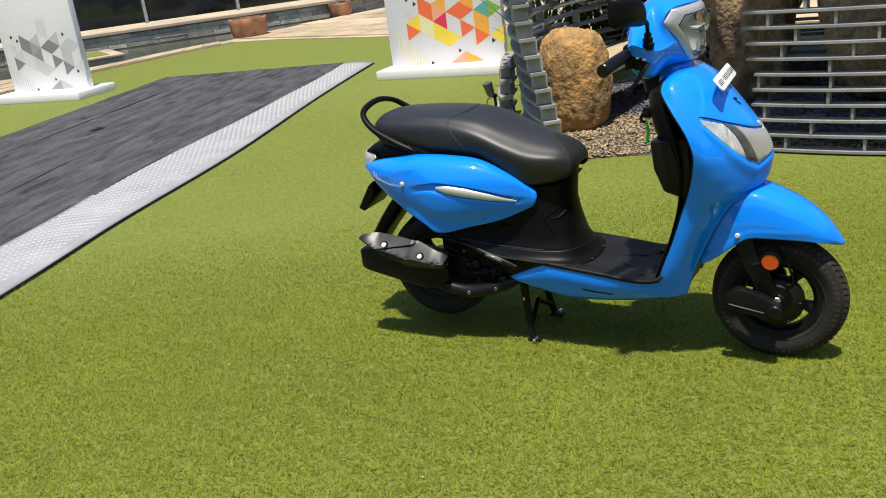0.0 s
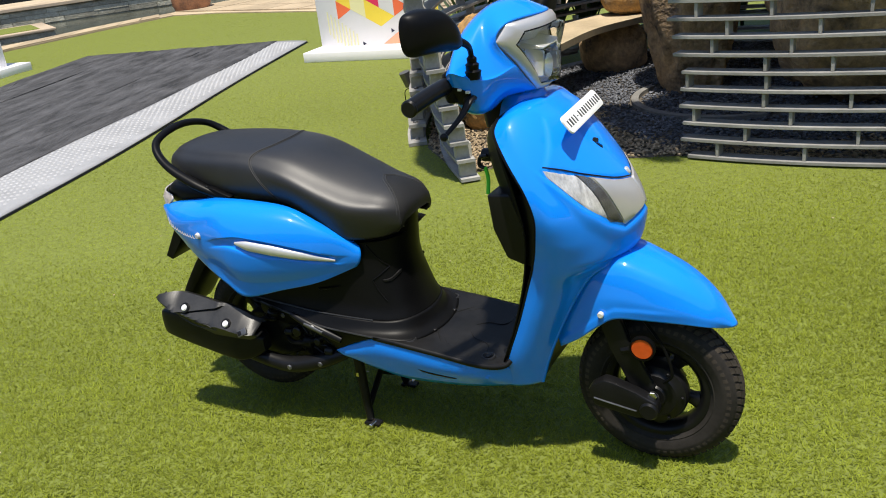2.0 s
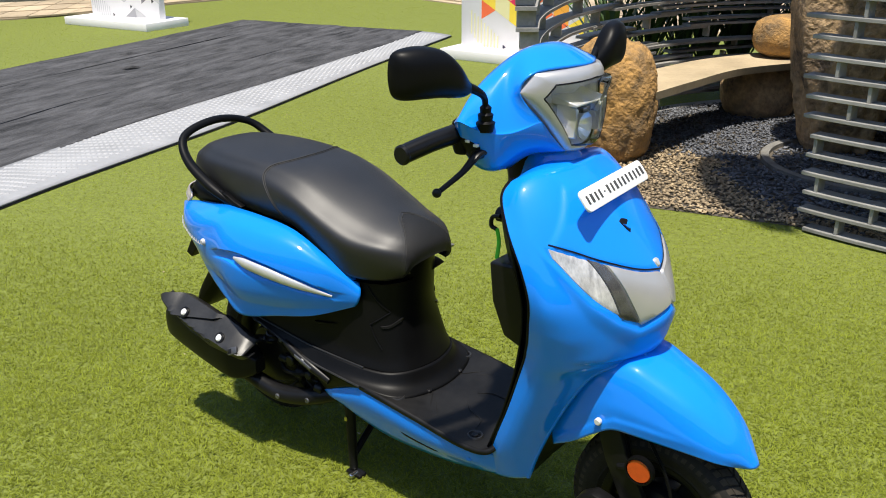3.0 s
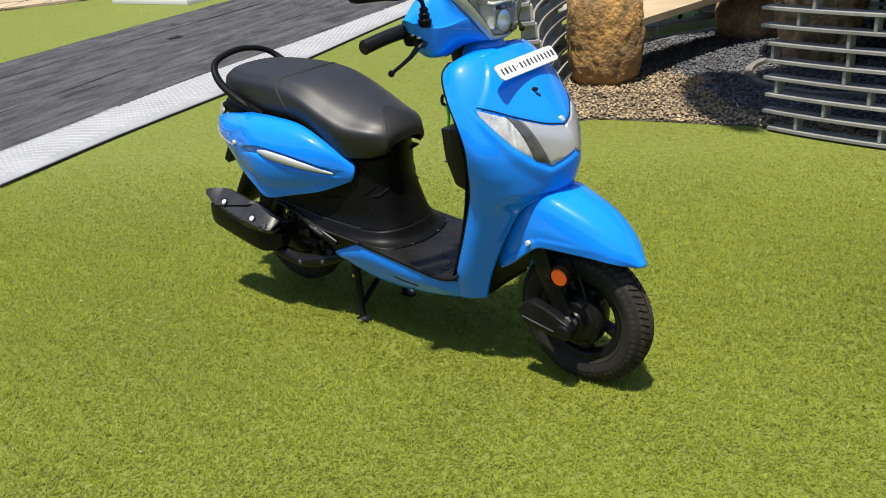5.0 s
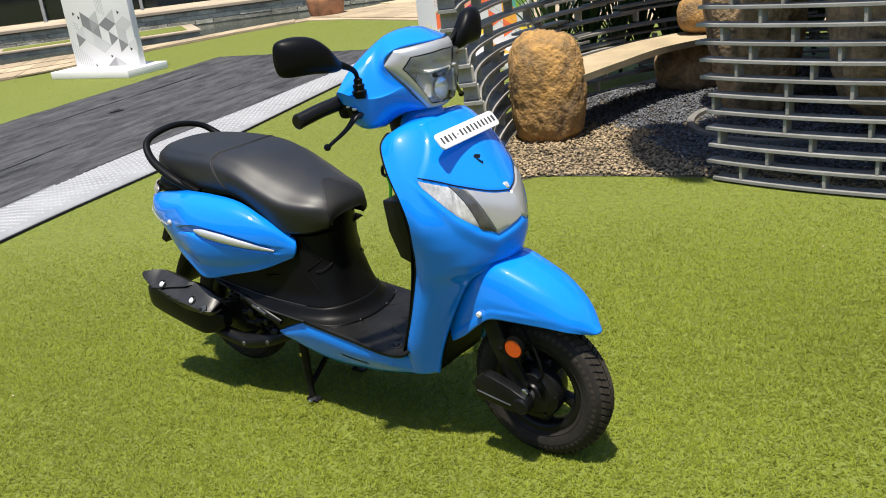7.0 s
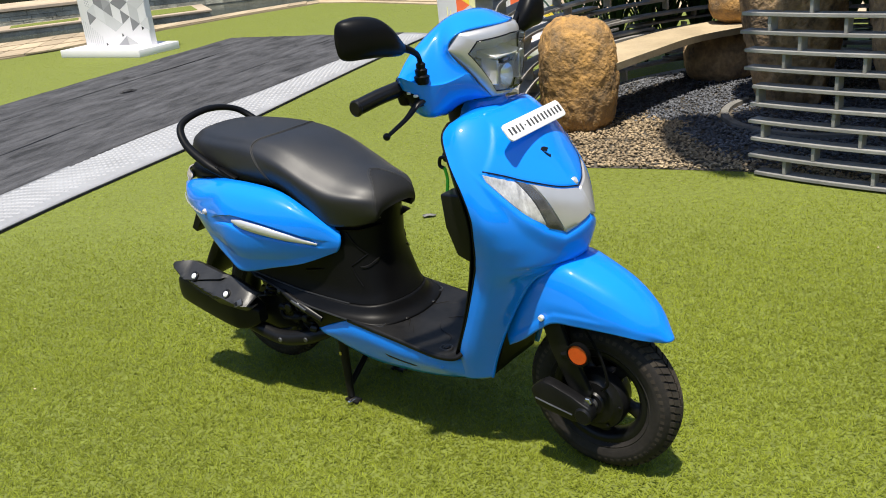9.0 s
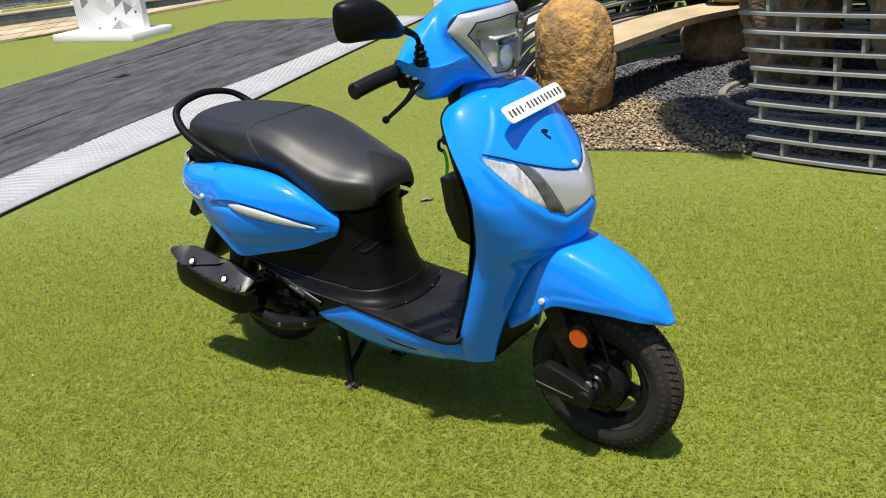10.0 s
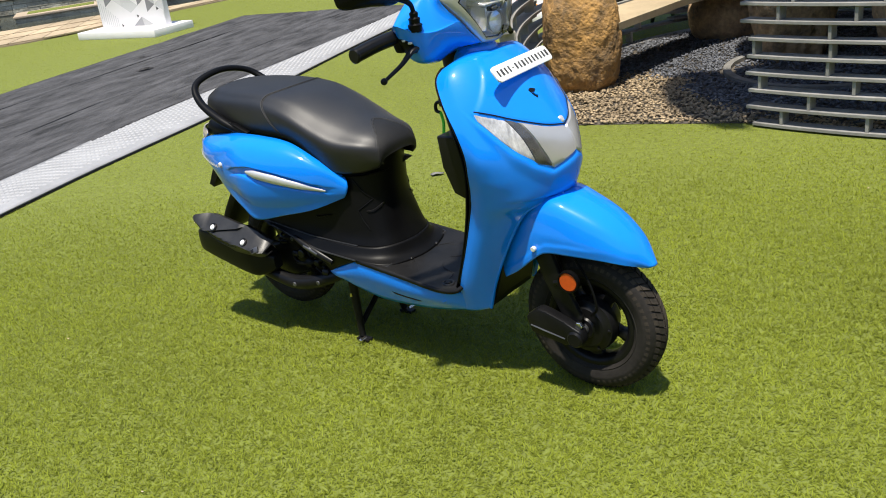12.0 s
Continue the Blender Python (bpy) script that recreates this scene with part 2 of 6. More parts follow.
def drum(r, h, at, axis="y", n=24, bevel=0.002):
    """A bevelled round plug of radius r and length h."""
    b = min(bevel, r * 0.4, h * 0.4)
    prof = [(0.0001, -h / 2), (r - b, -h / 2), (r, -h / 2 + b), (r, h / 2 - b), (r - b, h / 2), (0.0001, h / 2)]
    return lathe(prof, n, axis, at)


def prism(poly, y0, y1, bevel=0.003, seg=2):
    """A plate with the outline poly of (x, z), from y0 to y1."""
    bm = bmesh.new()
    f = bm.faces.new([bm.verts.new((x, y0, z)) for x, z in poly])
    e = bmesh.ops.extrude_face_region(bm, geom=[f])
    bmesh.ops.translate(bm, vec=(0, y1 - y0, 0), verts=[v for v in e["geom"] if isinstance(v, bmesh.types.BMVert)])
    bmesh.ops.recalc_face_normals(bm, faces=bm.faces)
    if bevel:
        bmesh.ops.bevel(bm, geom=bm.edges[:], offset=bevel, segments=seg, affect="EDGES", profile=0.5)
    return bm


def join(*bms):
    """Several bmeshes in one."""
    me = bpy.data.meshes.new("tmp")
    out = bmesh.new()
    for b in bms:
        b.to_mesh(me)
        out.from_mesh(me)
        b.free()
    bpy.data.meshes.remove(me)
    return out


def smooth_step(x):
    x = np.clip(x, 0, 1)
    return x * x * (3 - 2 * x)


def moved(bm, m):
    bmesh.ops.transform(bm, matrix=m, verts=bm.verts)
    return bm


def flip_y(bm):
    bmesh.ops.scale(bm, vec=(1, -1, 1), verts=bm.verts)
    bmesh.ops.reverse_faces(bm, faces=bm.faces)
    return bm


def twin(bm):
    """The bmesh itself and its mirror image across the centre plane."""
    return bm, flip_y(bm.copy())


def part(name, bm, material, parent=None, label="", angle=38, thick=0.0, kind=""):
    """Links a bmesh as one mesh object under a thing or a part."""
    me = bpy.data.meshes.new(name)
    bm.to_mesh(me)
    bm.free()
    me.materials.append(material)
    me.polygons.foreach_set("use_smooth", [True] * len(me.polygons))
    me.set_sharp_from_angle(angle=radians(angle))
    ob = new(name, me)
    if thick:
        s = ob.modifiers.new("thickness", "SOLIDIFY")
        s.thickness, s.offset = thick, -1
    if parent:
        ob.parent = parent
    if label or kind:
        tagged(ob, label=label, kind=kind)
    return ob


def empty(name, m, label, category, group=""):
    e = new(name)
    e.matrix_world = m
    return tagged(e, label, category, group)

# ---- ground ----
def sheet(name, pts, z, material, label="", kind="structure", thick=0.0):
    bm = bmesh.new()
    f = bm.faces.new([bm.verts.new((x, y, z)) for x, y in pts])
    bmesh.ops.recalc_face_normals(bm, faces=bm.faces)
    if f.normal.z < 0:
        f.normal_flip()
    if thick:
        e = bmesh.ops.extrude_face_region(bm, geom=[f])
        bmesh.ops.translate(bm, vec=(0, 0, -thick), verts=[v for v in e["geom"] if isinstance(v, bmesh.types.BMVert)])
        bmesh.ops.recalc_face_normals(bm, faces=bm.faces)
    return part(name, bm, material, None, label, kind=kind)


tagged(sheet("ground", [(-400, -400), (400, -400), (400, 400), (-400, 400)], -.30, PAVE, "plain tan ground out to the horizon"), category="ground")
KERB = [(-14, 10.0), (-9.0, 11.6), (-6.9, 12.65), (-6.2, 13.4), (-5.45, 14.85), (-4.4, 16.2), (-3.45, 17.25), (-2.6, 16.75), (-.4, 14.75), (1.6, 13.0), (9, 7)]
LAWN = [*KERB, (12, -10), (-14, -10)]
tagged(sheet("lawn", LAWN, 0, TURF, "bright green artificial turf lawn"), category="lawn")

# ---- the scooter: x forward, y to its left, from the ground under the front wheel ----
from mathutils.bvhtree import BVHTree

scooter = empty("scooter", pose(1.119, 2.727, 0, 0, 0, -30), "bright blue scooter with black seat on its centre stand on turf", "scooter")


def half_loft(rows, m=18, n=40):
    """A smooth skin of the right half, whose rows end square to the centre plane; the left half is its mirror image."""
    ext = []
    for r in rows:
        x, y, z = r[-2]
        x1, y1, z1 = r[-1]
        ext.append([*r, (x, 2 * y1 - y, z)] if abs(y1) < 1e-6 else [*r, (2 * x1 - x, 2 * y1 - y, 2 * z1 - z)])
    k = len(rows[0])
    cols = []
    for r in ext:
        P = np.array(r, float)
        full = crom(P, (m - 1) * k + 1)[: (m - 1) * (k - 1) + 1]
        cols.append(full[:: k - 1])
    G = crom(np.stack(cols), n)
    bm = join(*twin(grid_mesh(G)))
    bmesh.ops.remove_doubles(bm, verts=bm.verts, dist=0.0005)
    bmesh.ops.recalc_face_normals(bm, faces=bm.faces)
    return bm


def decal(top, bottom, axis, tree, off=0.003, m=14, n=8, side=-1):
    """A raised patch on a skin, between two edges given across the axis it is seen along."""
    A, B = crom(top, m), crom(bottom, m)
    G = np.zeros((n, m, 3))
    for i in range(n):
        f = i / (n - 1)
        for j in range(m):
            a, b = A[j] * (1 - f) + B[j] * f
            rim = i in (0, n - 1) or j in (0, m - 1)
            if axis == "x":
                hit = tree.ray_cast(Vector((2, a, b)), Vector((-1, 0, 0)))
            elif axis == "z":
                hit = tree.ray_cast(Vector((a, b, 3)), Vector((0, 0, -1)))
            else:
                hit = tree.ray_cast(Vector((a, 2 * side, b)), Vector((0, -side, 0)))
            p, nor = hit[0], hit[1]
            if p is None:
                near = tree.find_nearest(Vector((0.0 if axis == "x" else a, a if axis == "x" else b if axis == "z" else 0.3 * side, 0.8 if axis == "z" else b)))
                p, nor = near[0], near[1]
            view = {"x": Vector((1, 0, 0)), "z": Vector((0, 0, 1)), "y": Vector((0, side, 0))}[axis]
            if nor.dot(view) < 0:
                nor = -nor
            G[i, j] = p + nor * (-0.002 if rim else off)
    bm = grid_mesh(G)
    return bm


def outward(bm, axis):
    """Turns an open skin so that its faces look along the axis."""
    bm.normal_update()
    if sum(f.normal.dot(Vector(axis)) * f.calc_area() for f in bm.faces) < 0:
        bmesh.ops.reverse_faces(bm, faces=bm.faces)
    return bm


def skin_tree(bm):
    return BVHTree.FromBMesh(bm)


# front apron: rear edge to nose, from the foot up
APRON_LOW = [
    [(-.40, -.135, .232), (-.37, -.142, .235), (-.34, -.142, .24), (-.315, -.136, .245), (-.292, -.125, .25)],
    [(-.366, -.165, .335), (-.338, -.170, .336), (-.31, -.165, .338), (-.285, -.15, .34), (-.262, -.128, .342)],
    [(-.320, -.180, .45), (-.292, -.184, .45), (-.265, -.177, .452), (-.238, -.155, .455), (-.212, -.122, .46)],
    [(-.286, -.188, .55), (-.252, -.193, .55), (-.222, -.184, .552), (-.19, -.156, .556), (-.155, -.115, .56)],
    [(-.266, -.198, .605), (-.228, -.204, .603), (-.19, -.188, .60), (-.145, -.144, .597), (-.112, -.092, .594)],
    [(-.258, -.206, .63), (-.218, -.209, .625), (-.178, -.187, .617), (-.124, -.128, .610), (-.078, -.042, .610)],
    [(-.250, -.214, .655), (-.208, -.214, .648), (-.165, -.184, .636), (-.105, -.116, .625), (-.055, 0, .622)],
]
APRON_TOP = [
    [(-.237, -.233, .705), (-.196, -.226, .697), (-.15, -.185, .685), (-.085, -.098, .68), (-.036, 0, .678)],
    [(-.230, -.246, .765), (-.192, -.234, .757), (-.15, -.185, .75), (-.09, -.102, .745), (-.042, 0, .745)],
    [(-.250, -.247, .83), (-.215, -.228, .826), (-.174, -.182, .82), (-.113, -.11, .81), (-.073, 0, .80)],
    [(-.293, -.232, .895), (-.255, -.212, .9), (-.212, -.168, .9), (-.165, -.09, .895), (-.145, 0, .892)],
    [(-.334, -.198, .952), (-.295, -.187, .962), (-.25, -.14, .965), (-.22, -.075, .96), (-.205, 0, .955)],
    [(-.338, -.165, .978), (-.31, -.15, .992), (-.282, -.11, 1.0), (-.262, -.06, 1.0), (-.25, 0, .997)],
    [(-.345, -.14, .975), (-.335, -.118, .990), (-.322, -.088, 1.0), (-.306, -.048, 1.006), (-.296, 0, 1.006)],
]
bm = half_loft(APRON_LOW + APRON_TOP, 64, 190)
bm.normal_update()
for v in bm.verts:
    a, z = abs(v.co.y), v.co.z
    if z < .62:
        continue
    # a raised hood between two folds, and a lip round the lamps and the nose panel
    hood = .006 * smooth_step((np.interp(z, [.86, .872, .90, .935, .975], [.212, .205, .180, .150, .118]) - a) / .014) * smooth_step((z - np.interp(a, [0, .06, .128, .165, .207], [.790, .804, .830, .850, .868])) / .012) * smooth_step((.992 - z) / .03)
    rim = np.interp(a, [0, .035, .074, .12, .168, .208, .222], [.729, .712, .694, .722, .772, .856, .90])
    lip = .006 * smooth_step((rim + .004 - z) / .016) * smooth_step((z - rim + .06) / .05) * smooth_step((.222 - a) / .02)
    v.co += Vector((.8, 0, .6)) * hood + Vector((.9, math.copysign(.4, v.co.y) if a > .02 else 0, -.1)) * lip
apron_tree = skin_tree(bm)
apron = part("front_apron", bm, BLUE, scooter, "glossy bright blue front apron", thick=0.006)

# silver nose panel, corner lenses and details on the apron
for s in (1, -1):
    top = [(-.207, .876), (-.165, .858), (-.128, .838)]
    low = [(-.208, .856), (-.168, .772), (-.12, .722), (-.074, .694)]
    lens = decal([(v * s, z) for v, z in top], [(v * s, z) for v, z in low], "x", apron_tree, 0.007, 24, 14)
    part("corner_lens", outward(lens, (1, 0, 0)), CLEAR, apron, "clear corner lamp lens").visible_shadow = False
    bowl = decal([(v * s * .985, z - .003) for v, z in top], [(v * s * .985, z + .003) for v, z in low], "x", apron_tree, 0.0015, 22, 12)
    part("lamp_reflector", bowl, LAMP_BOWL, apron, "bright lamp reflector with painted grey reflections")
    dark = decal([(-.152 * s, .851), (-.120 * s, .834)], [(-.116 * s, .717), (-.066 * s, .697)], "x", apron_tree, 0.0040, 7, 14)
    part("lamp_divider", dark, LAMP_GREY, apron, "dark grey lamp divider")
    pan = decal([(-.128 * s, .838), (-.06 * s, .810), (0, .797)], [(-.074 * s, .694), (-.035 * s, .712), (0, .729)], "x", apron_tree, 0.006, 20, 14)
    part("nose_panel", pan, SILVER, apron, "silver nose panel")
    # thin black line laid on the skin for shading along the panel's edge
    gap = [(-.198, .878), (-.165, .862), (-.128, .842), (-.06, .814), (0, .801)]
    pts = []
    for v, z in crom(gap, 24):
        h = apron_tree.ray_cast(Vector((2, v * s, z)), Vector((-1, 0, 0)))
        if h[0] is not None:
            pts.append(tuple(h[0]))
    part("panel_gap_shade", tube(pts, .0018, 6, 40), BLACK_GLOSS, apron)
# raised black patch paints the shade inside a blue recess
slot = decal([(-.044, .901), (-.030, .906), (-.013, .900)], [(-.035, .883), (-.028, .874), (-.022, .882)], "x", apron_tree, 0.0014, 14, 8)
slot_ob = part("slot_shade", slot, BLACK_GLOSS, apron, "black patch for the shade in a pointed blue recess")
part("slot_flap", decal([(-.040, .896), (-.030, .892), (-.018, .897)], [(-.032, .886), (-.025, .880), (-.015, .892)], "x", apron_tree, 0.0040, 8, 5), BLUE, slot_ob, "blue flap in the slot")
em = decal([(-.012, .822), (0, .824), (.012, .822)], [(-.006, .804), (0, .802), (.006, .804)], "x", apron_tree, 0.003, 7, 5)
part("emblem", em, TRIM, apron, "small silver emblem")

# black rubber trim along the apron's rear edge
edge = [r[0] for r in APRON_LOW[1:] + APRON_TOP]
for bmx in twin(tube([(x - .003, y + .004, z) for x, y, z in edge], 0.0045, 8, 60)):
    part("edge_trim", bmx, BLACK_PLASTIC, scooter)

# rounded blue lip added along the apron's front edge, above the wheel
lip_path = [r[-1] for r in APRON_LOW]
for bmx in twin(tube([(x - .004, y + .004, z) for x, y, z in lip_path[:-1]] + [(-.065, -.03, .612)], 0.007, 8, 50)):
    part("apron_lip", bmx, BLUE, scooter)

# inner leg shield, with pocket and key panel
inner = [
    [(-.385, -.165, .32), (-.392, -.1, .318), (-.40, 0, .316)],
    [(-.335, -.176, .45), (-.345, -.1, .44), (-.36, 0, .44)],
    [(-.298, -.186, .58), (-.315, -.1, .58), (-.335, 0, .58)],
    [(-.285, -.19, .70), (-.33, -.1, .70), (-.355, 0, .70)],
    [(-.30, -.195, .80), (-.375, -.11, .80), (-.395, 0, .80)],
    [(-.335, -.19, .93), (-.40, -.1, .92), (-.412, 0, .91)],
    [(-.340, -.155, .970), (-.36, -.09, .972), (-.375, 0, .975)],
    [(-.335, -.12, .978), (-.33, -.07, .985), (-.32, 0, .988)],
]
part("leg_shield_lining", half_loft(inner, 14, 40), BLACK_PLASTIC, scooter, "matt black inner leg shield", thick=0.005)
pocket = prism([(-.385, .792), (-.262, .798), (-.252, .66), (-.275, .60), (-.345, .625), (-.376, .70)], -.168, .168, 0.006, 3)
part("glove_pocket", pocket, BLACK_GLOSS, scooter, "black glove pocket behind the apron")
part("key_lock", drum(.017, .03, (-.415, -.07, .865), "x"), BLACK_METAL, scooter)
hook = tube([(-.405, -.1, .872), (-.425, -.1, .866), (-.428, -.1, .846), (-.415, -.1, .84)], .005, 8)
part("bag_hook", hook, BLACK_METAL, scooter)

# number plate on the nose, its writing as bars
PW, PH, PR = .145, .024, .012
corner = [(sx * (PW - PR) + PR * math.cos(a), sz * (PH - PR) + PR * math.sin(a)) for sx, sz, a0 in ((1, 1, 0), (-1, 1, 90), (-1, -1, 180), (1, -1, 270)) for a in (radians(a0), radians(a0 + 30), radians(a0 + 60), radians(a0 + 90))]
plate = prism(corner, -.003, .003, .0015, 2)
PM = Matrix.Translation((-.178, -.012, .965)) @ Matrix.Rotation(radians(90 + 3), 4, "Z") @ Matrix.Rotation(radians(-38), 4, "X")
plate_ob = part("number_plate", moved(plate, PM), PLATE_WHITE, scooter, "white front number plate")
rng = random.Random(4)
bars = []
for k in range(15):
    if k == 4:
        bars.append(block(.006, .0012, .003, (-.128 + .0183 * k, -.0035, 0), 0))
        continue
    bars.append(block(rng.choice((.0065, .0075, .0090)), .0012, .0190, (-.128 + .0183 * k, -.0035, rng.uniform(-.0006, .0006)), 0))
part("plate_writing", moved(join(*bars), PM), PRINT, plate_ob)

# front mudguard
FENDER = [
    [(.172, -.022, .418), (.182, -.018, .420), (.188, -.01, .421), (.190, 0, .422)],
    [(.126, -.070, .438), (.130, -.066, .463), (.136, -.042, .487), (.138, 0, .496)],
    [(.054, -.094, .452), (.058, -.094, .492), (.065, -.066, .539), (.068, 0, .555)],
    [(-.03, -.106, .458), (-.028, -.108, .51), (-.022, -.080, .578), (-.02, 0, .599)],
    [(-.09, -.114, .458), (-.088, -.113, .52), (-.082, -.084, .598), (-.08, 0, .616)],
    [(-.135, -.114, .430), (-.14, -.110, .51), (-.15, -.082, .592), (-.15, 0, .612)],
    [(-.19, -.106, .385), (-.205, -.102, .46), (-.225, -.080, .55), (-.23, 0, .58)],
    [(-.243, -.098, .352), (-.258, -.094, .41), (-.278, -.075, .48), (-.285, 0, .51)],
]
bm = half_loft(FENDER, 40, 90)
ex, ez = zip(*sorted((r[0][0], r[0][2]) for r in FENDER))
for v in bm.verts:
    rise = v.co.z - np.interp(v.co.x, ex, ez)
    if abs(v.co.y) > .03:
        v.co.y += math.copysign(.0035 * smooth_step((.034 - rise) / .014) * smooth_step((.10 - v.co.x) / .12), v.co.y)
fender = part("front_mudguard", bm, BLUE, scooter, "glossy bright blue front mudguard", thick=0.005)
for s in (-1, 1):
    part("mudguard_bolt", drum(.008, .012, (-.123, .122 * s, .469)), BOLT, fender, "bright bolt head")


# wheels
def wheel(name, at, width, label):
    hub = lathe([(.02, -.05), (.058, -.045), (.066, -.03), (.066, .03), (.058, .045), (.02, .05)], 32, "y")
    w = width / 2
    rim_prof = [(.119, -w * .58), (.126, -w * .70), (.131, -w * .72), (.139, -w * .70), (.143, -w * .58), (.128, -w * .45), (.118, -w * .2), (.118, w * .2), (.128, w * .45), (.143, w * .58), (.139, w * .70), (.131, w * .72), (.126, w * .70), (.119, w * .58), (.110, w * .3), (.110, -w * .3)]
    rim = lathe(rim_prof, 48, "y")
    spokes = []
    for i in range(5):
        a = 2 * math.pi * i / 5 + .3
        sp = loft([ring(.055, 0, 0, .020, .022, 3), ring(.085, 0, 0, .016, .016, 3), ring(.116, 0, 0, .018, .026, 3)], 12, 8, close_u=True, caps=True)
        spokes.append(moved(sp, Matrix.Rotation(a, 4, "Y")))
    ob = part(name, join(rim, hub, *spokes), BLACK_METAL, scooter, label)
    ob.location = at
    prof = [(.136, -w * .62), (.146, -w * .80), (.149, -w * .88), (.152, -w * .86), (.158, -w * .93), (.172, -w * .99), (.176, -w * 1.01), (.180, -w * .985), (.19, -w * .97), (.204, -w * .80), (.2125, -w * .45), (.2145, 0),
            (.2125, w * .45), (.204, w * .80), (.19, w * .97), (.180, w * .985), (.176, w * 1.01), (.172, w * .99), (.158, w * .93), (.152, w * .86), (.149, w * .88), (.146, w * .80), (.136, w * .62), (.13, 0)]
    tyre = lathe(prof, 72, "y")
    blocks = []
    me_n = 60
    for i in range(me_n):
        for k, (y0, y1, sk, fill) in enumerate(((-1.0, -.58, .35, .34), (-.54, -.06, -.7, .38), (.06, .54, -.7, .38), (.58, 1.0, .35, .34))):
            a0 = 2 * math.pi * (i + (0.5 if k in (1, 2) else 0)) / me_n
            da = 2 * math.pi / me_n * fill
            vs = []
            for lift in (-.002, .0058):
                for yy, ss in ((y0, -1), (y1, 1)):
                    for q in (-1, 1):
                        yw = min(abs(yy), .985) * w * np.sign(yy)
                        base = np.interp(abs(yy), [0, .45, .80, .985], [.2145, .2125, .204, .184])
                        pinch = .78 if abs(yy) > .95 else 1
                        a = a0 + q * da * pinch + sk * ss * da * np.sign(yy if k in (0, 3) else (1 if k == 1 else -1))
                        r = base + lift
                        vs.append((r * math.cos(a), yw, r * math.sin(a)))
            b = bmesh.new()
            V = [b.verts.new(v) for v in vs]
            for f in ((4, 5, 7, 6), (0, 1, 5, 4), (2, 6, 7, 3), (0, 4, 6, 2), (1, 3, 7, 5)):
                b.faces.new([V[j] for j in f])
            blocks.append(b)
    tb = join(*blocks)
    bmesh.ops.recalc_face_normals(tb, faces=tb.faces)
    part("tyre", tyre, RUBBER, ob, "dusty black tyre")
    part("tread", tb, TREAD_RUBBER, ob, kind="stuff")
    return ob


front_wheel = wheel("front_wheel", (-.010, 0, .217), .092, "black cast front wheel")
rear_wheel = wheel("rear_wheel", (-1.300, 0, .245), .096, "black cast rear wheel")
part("brake_drum", lathe([(.001, -.070), (.03, -.072), (.034, -.066), (.060, -.064), (.066, -.058), (.082, -.054), (.086, -.044), (.086, -.02), (.001, -.02)], 40, "y"), BLACK_METAL, front_wheel)
for k in range(6):
    a = k * math.pi / 3
    part("drum_bolt", drum(.005, .008, (.074 * math.cos(a), -.057, .074 * math.sin(a)), "y", 6), BLACK_METAL, front_wheel)
part("axle_spacer", lathe([(.012, -.112), (.016, -.110), (.016, -.102), (.011, -.100), (.015, -.096), (.015, -.086), (.011, -.084), (.017, -.080), (.017, -.066), (.001, -.066)], 20, "y"), GREY_METAL, front_wheel, "dull metal axle spacer")
part("axle_nut", drum(.012, .012, (.010, -.110, .030), "y", 6), STEEL, front_wheel)
part("brake_cable", tube([(.03, -.075, .05), (.055, -.085, .085), (.03, -.08, .16), (-.03, -.07, .24)], .004, 6, 24), BLACK_PLASTIC, front_wheel)

# front suspension: fork legs, trailing link, reflectors
for s in (-1, 1):
    arm = prism([(-.150, .47), (-.088, .468), (-.062, .39), (.004, .262), (-.010, .236), (-.046, .236), (-.064, .262), (-.112, .36)], .088 * s - .010, .088 * s + .010, .006, 2)
    part("fork_leg", arm, BLACK_METAL, scooter)
    part("fork_damper", tube([(-.10, .074 * s, .45), (-.055, .078 * s, .30)], .018, 14, 8), BLACK_METAL, scooter)
    link = prism([(-.166, .250), (-.156, .264), (-.124, .284), (-.098, .279), (-.040, .260), (.012, .236), (.020, .212), (.006, .190), (-.040, .184), (-.150, .204)], .092 * s, .130 * s, .006, 2)
    part("trailing_link", link, BLACK_METAL, scooter, "black trailing link")
    part("link_edge", tube([(-.150, .130 * s, .228), (-.10, .1305 * s, .218), (-.038, .130 * s, .206)], .0026, 6, 10), GREY_METAL, scooter, "bare metal edge of the link")
    part("link_pivot", drum(.025, .044, (-.006, .114 * s, .210), "y", 28, .005), BLACK_METAL, scooter)
    ref = drum(.030, .014, (-.022, .112 * s, .382), "y", 28, .004)
    part("side_reflector", ref, ORANGE, scooter, "round orange side reflector")
    part("reflector_rim", lathe([(.029, -.009), (.033, -.008), (.033, .006), (.029, .008)], 28, "y", (-.022, .112 * s, .382)), BLACK_PLASTIC, scooter)
    part("reflector_bracket", tube([(-.022, .104 * s, .382), (-.05, .096 * s, .37), (-.08, .092 * s, .36)], .010, 8), BLACK_METAL, scooter)
part("wheel_arch_liner", half_loft([[(-.262, -.112, .37), (-.268, -.06, .38), (-.27, 0, .385)], [(-.222, -.118, .46), (-.235, -.06, .47), (-.24, 0, .475)], [(-.17, -.125, .56), (-.19, -.06, .57), (-.195, 0, .575)], [(-.115, -.095, .612), (-.11, -.05, .620), (-.10, 0, .622)]], 10, 16), BLACK_PLASTIC, scooter, thick=.004)

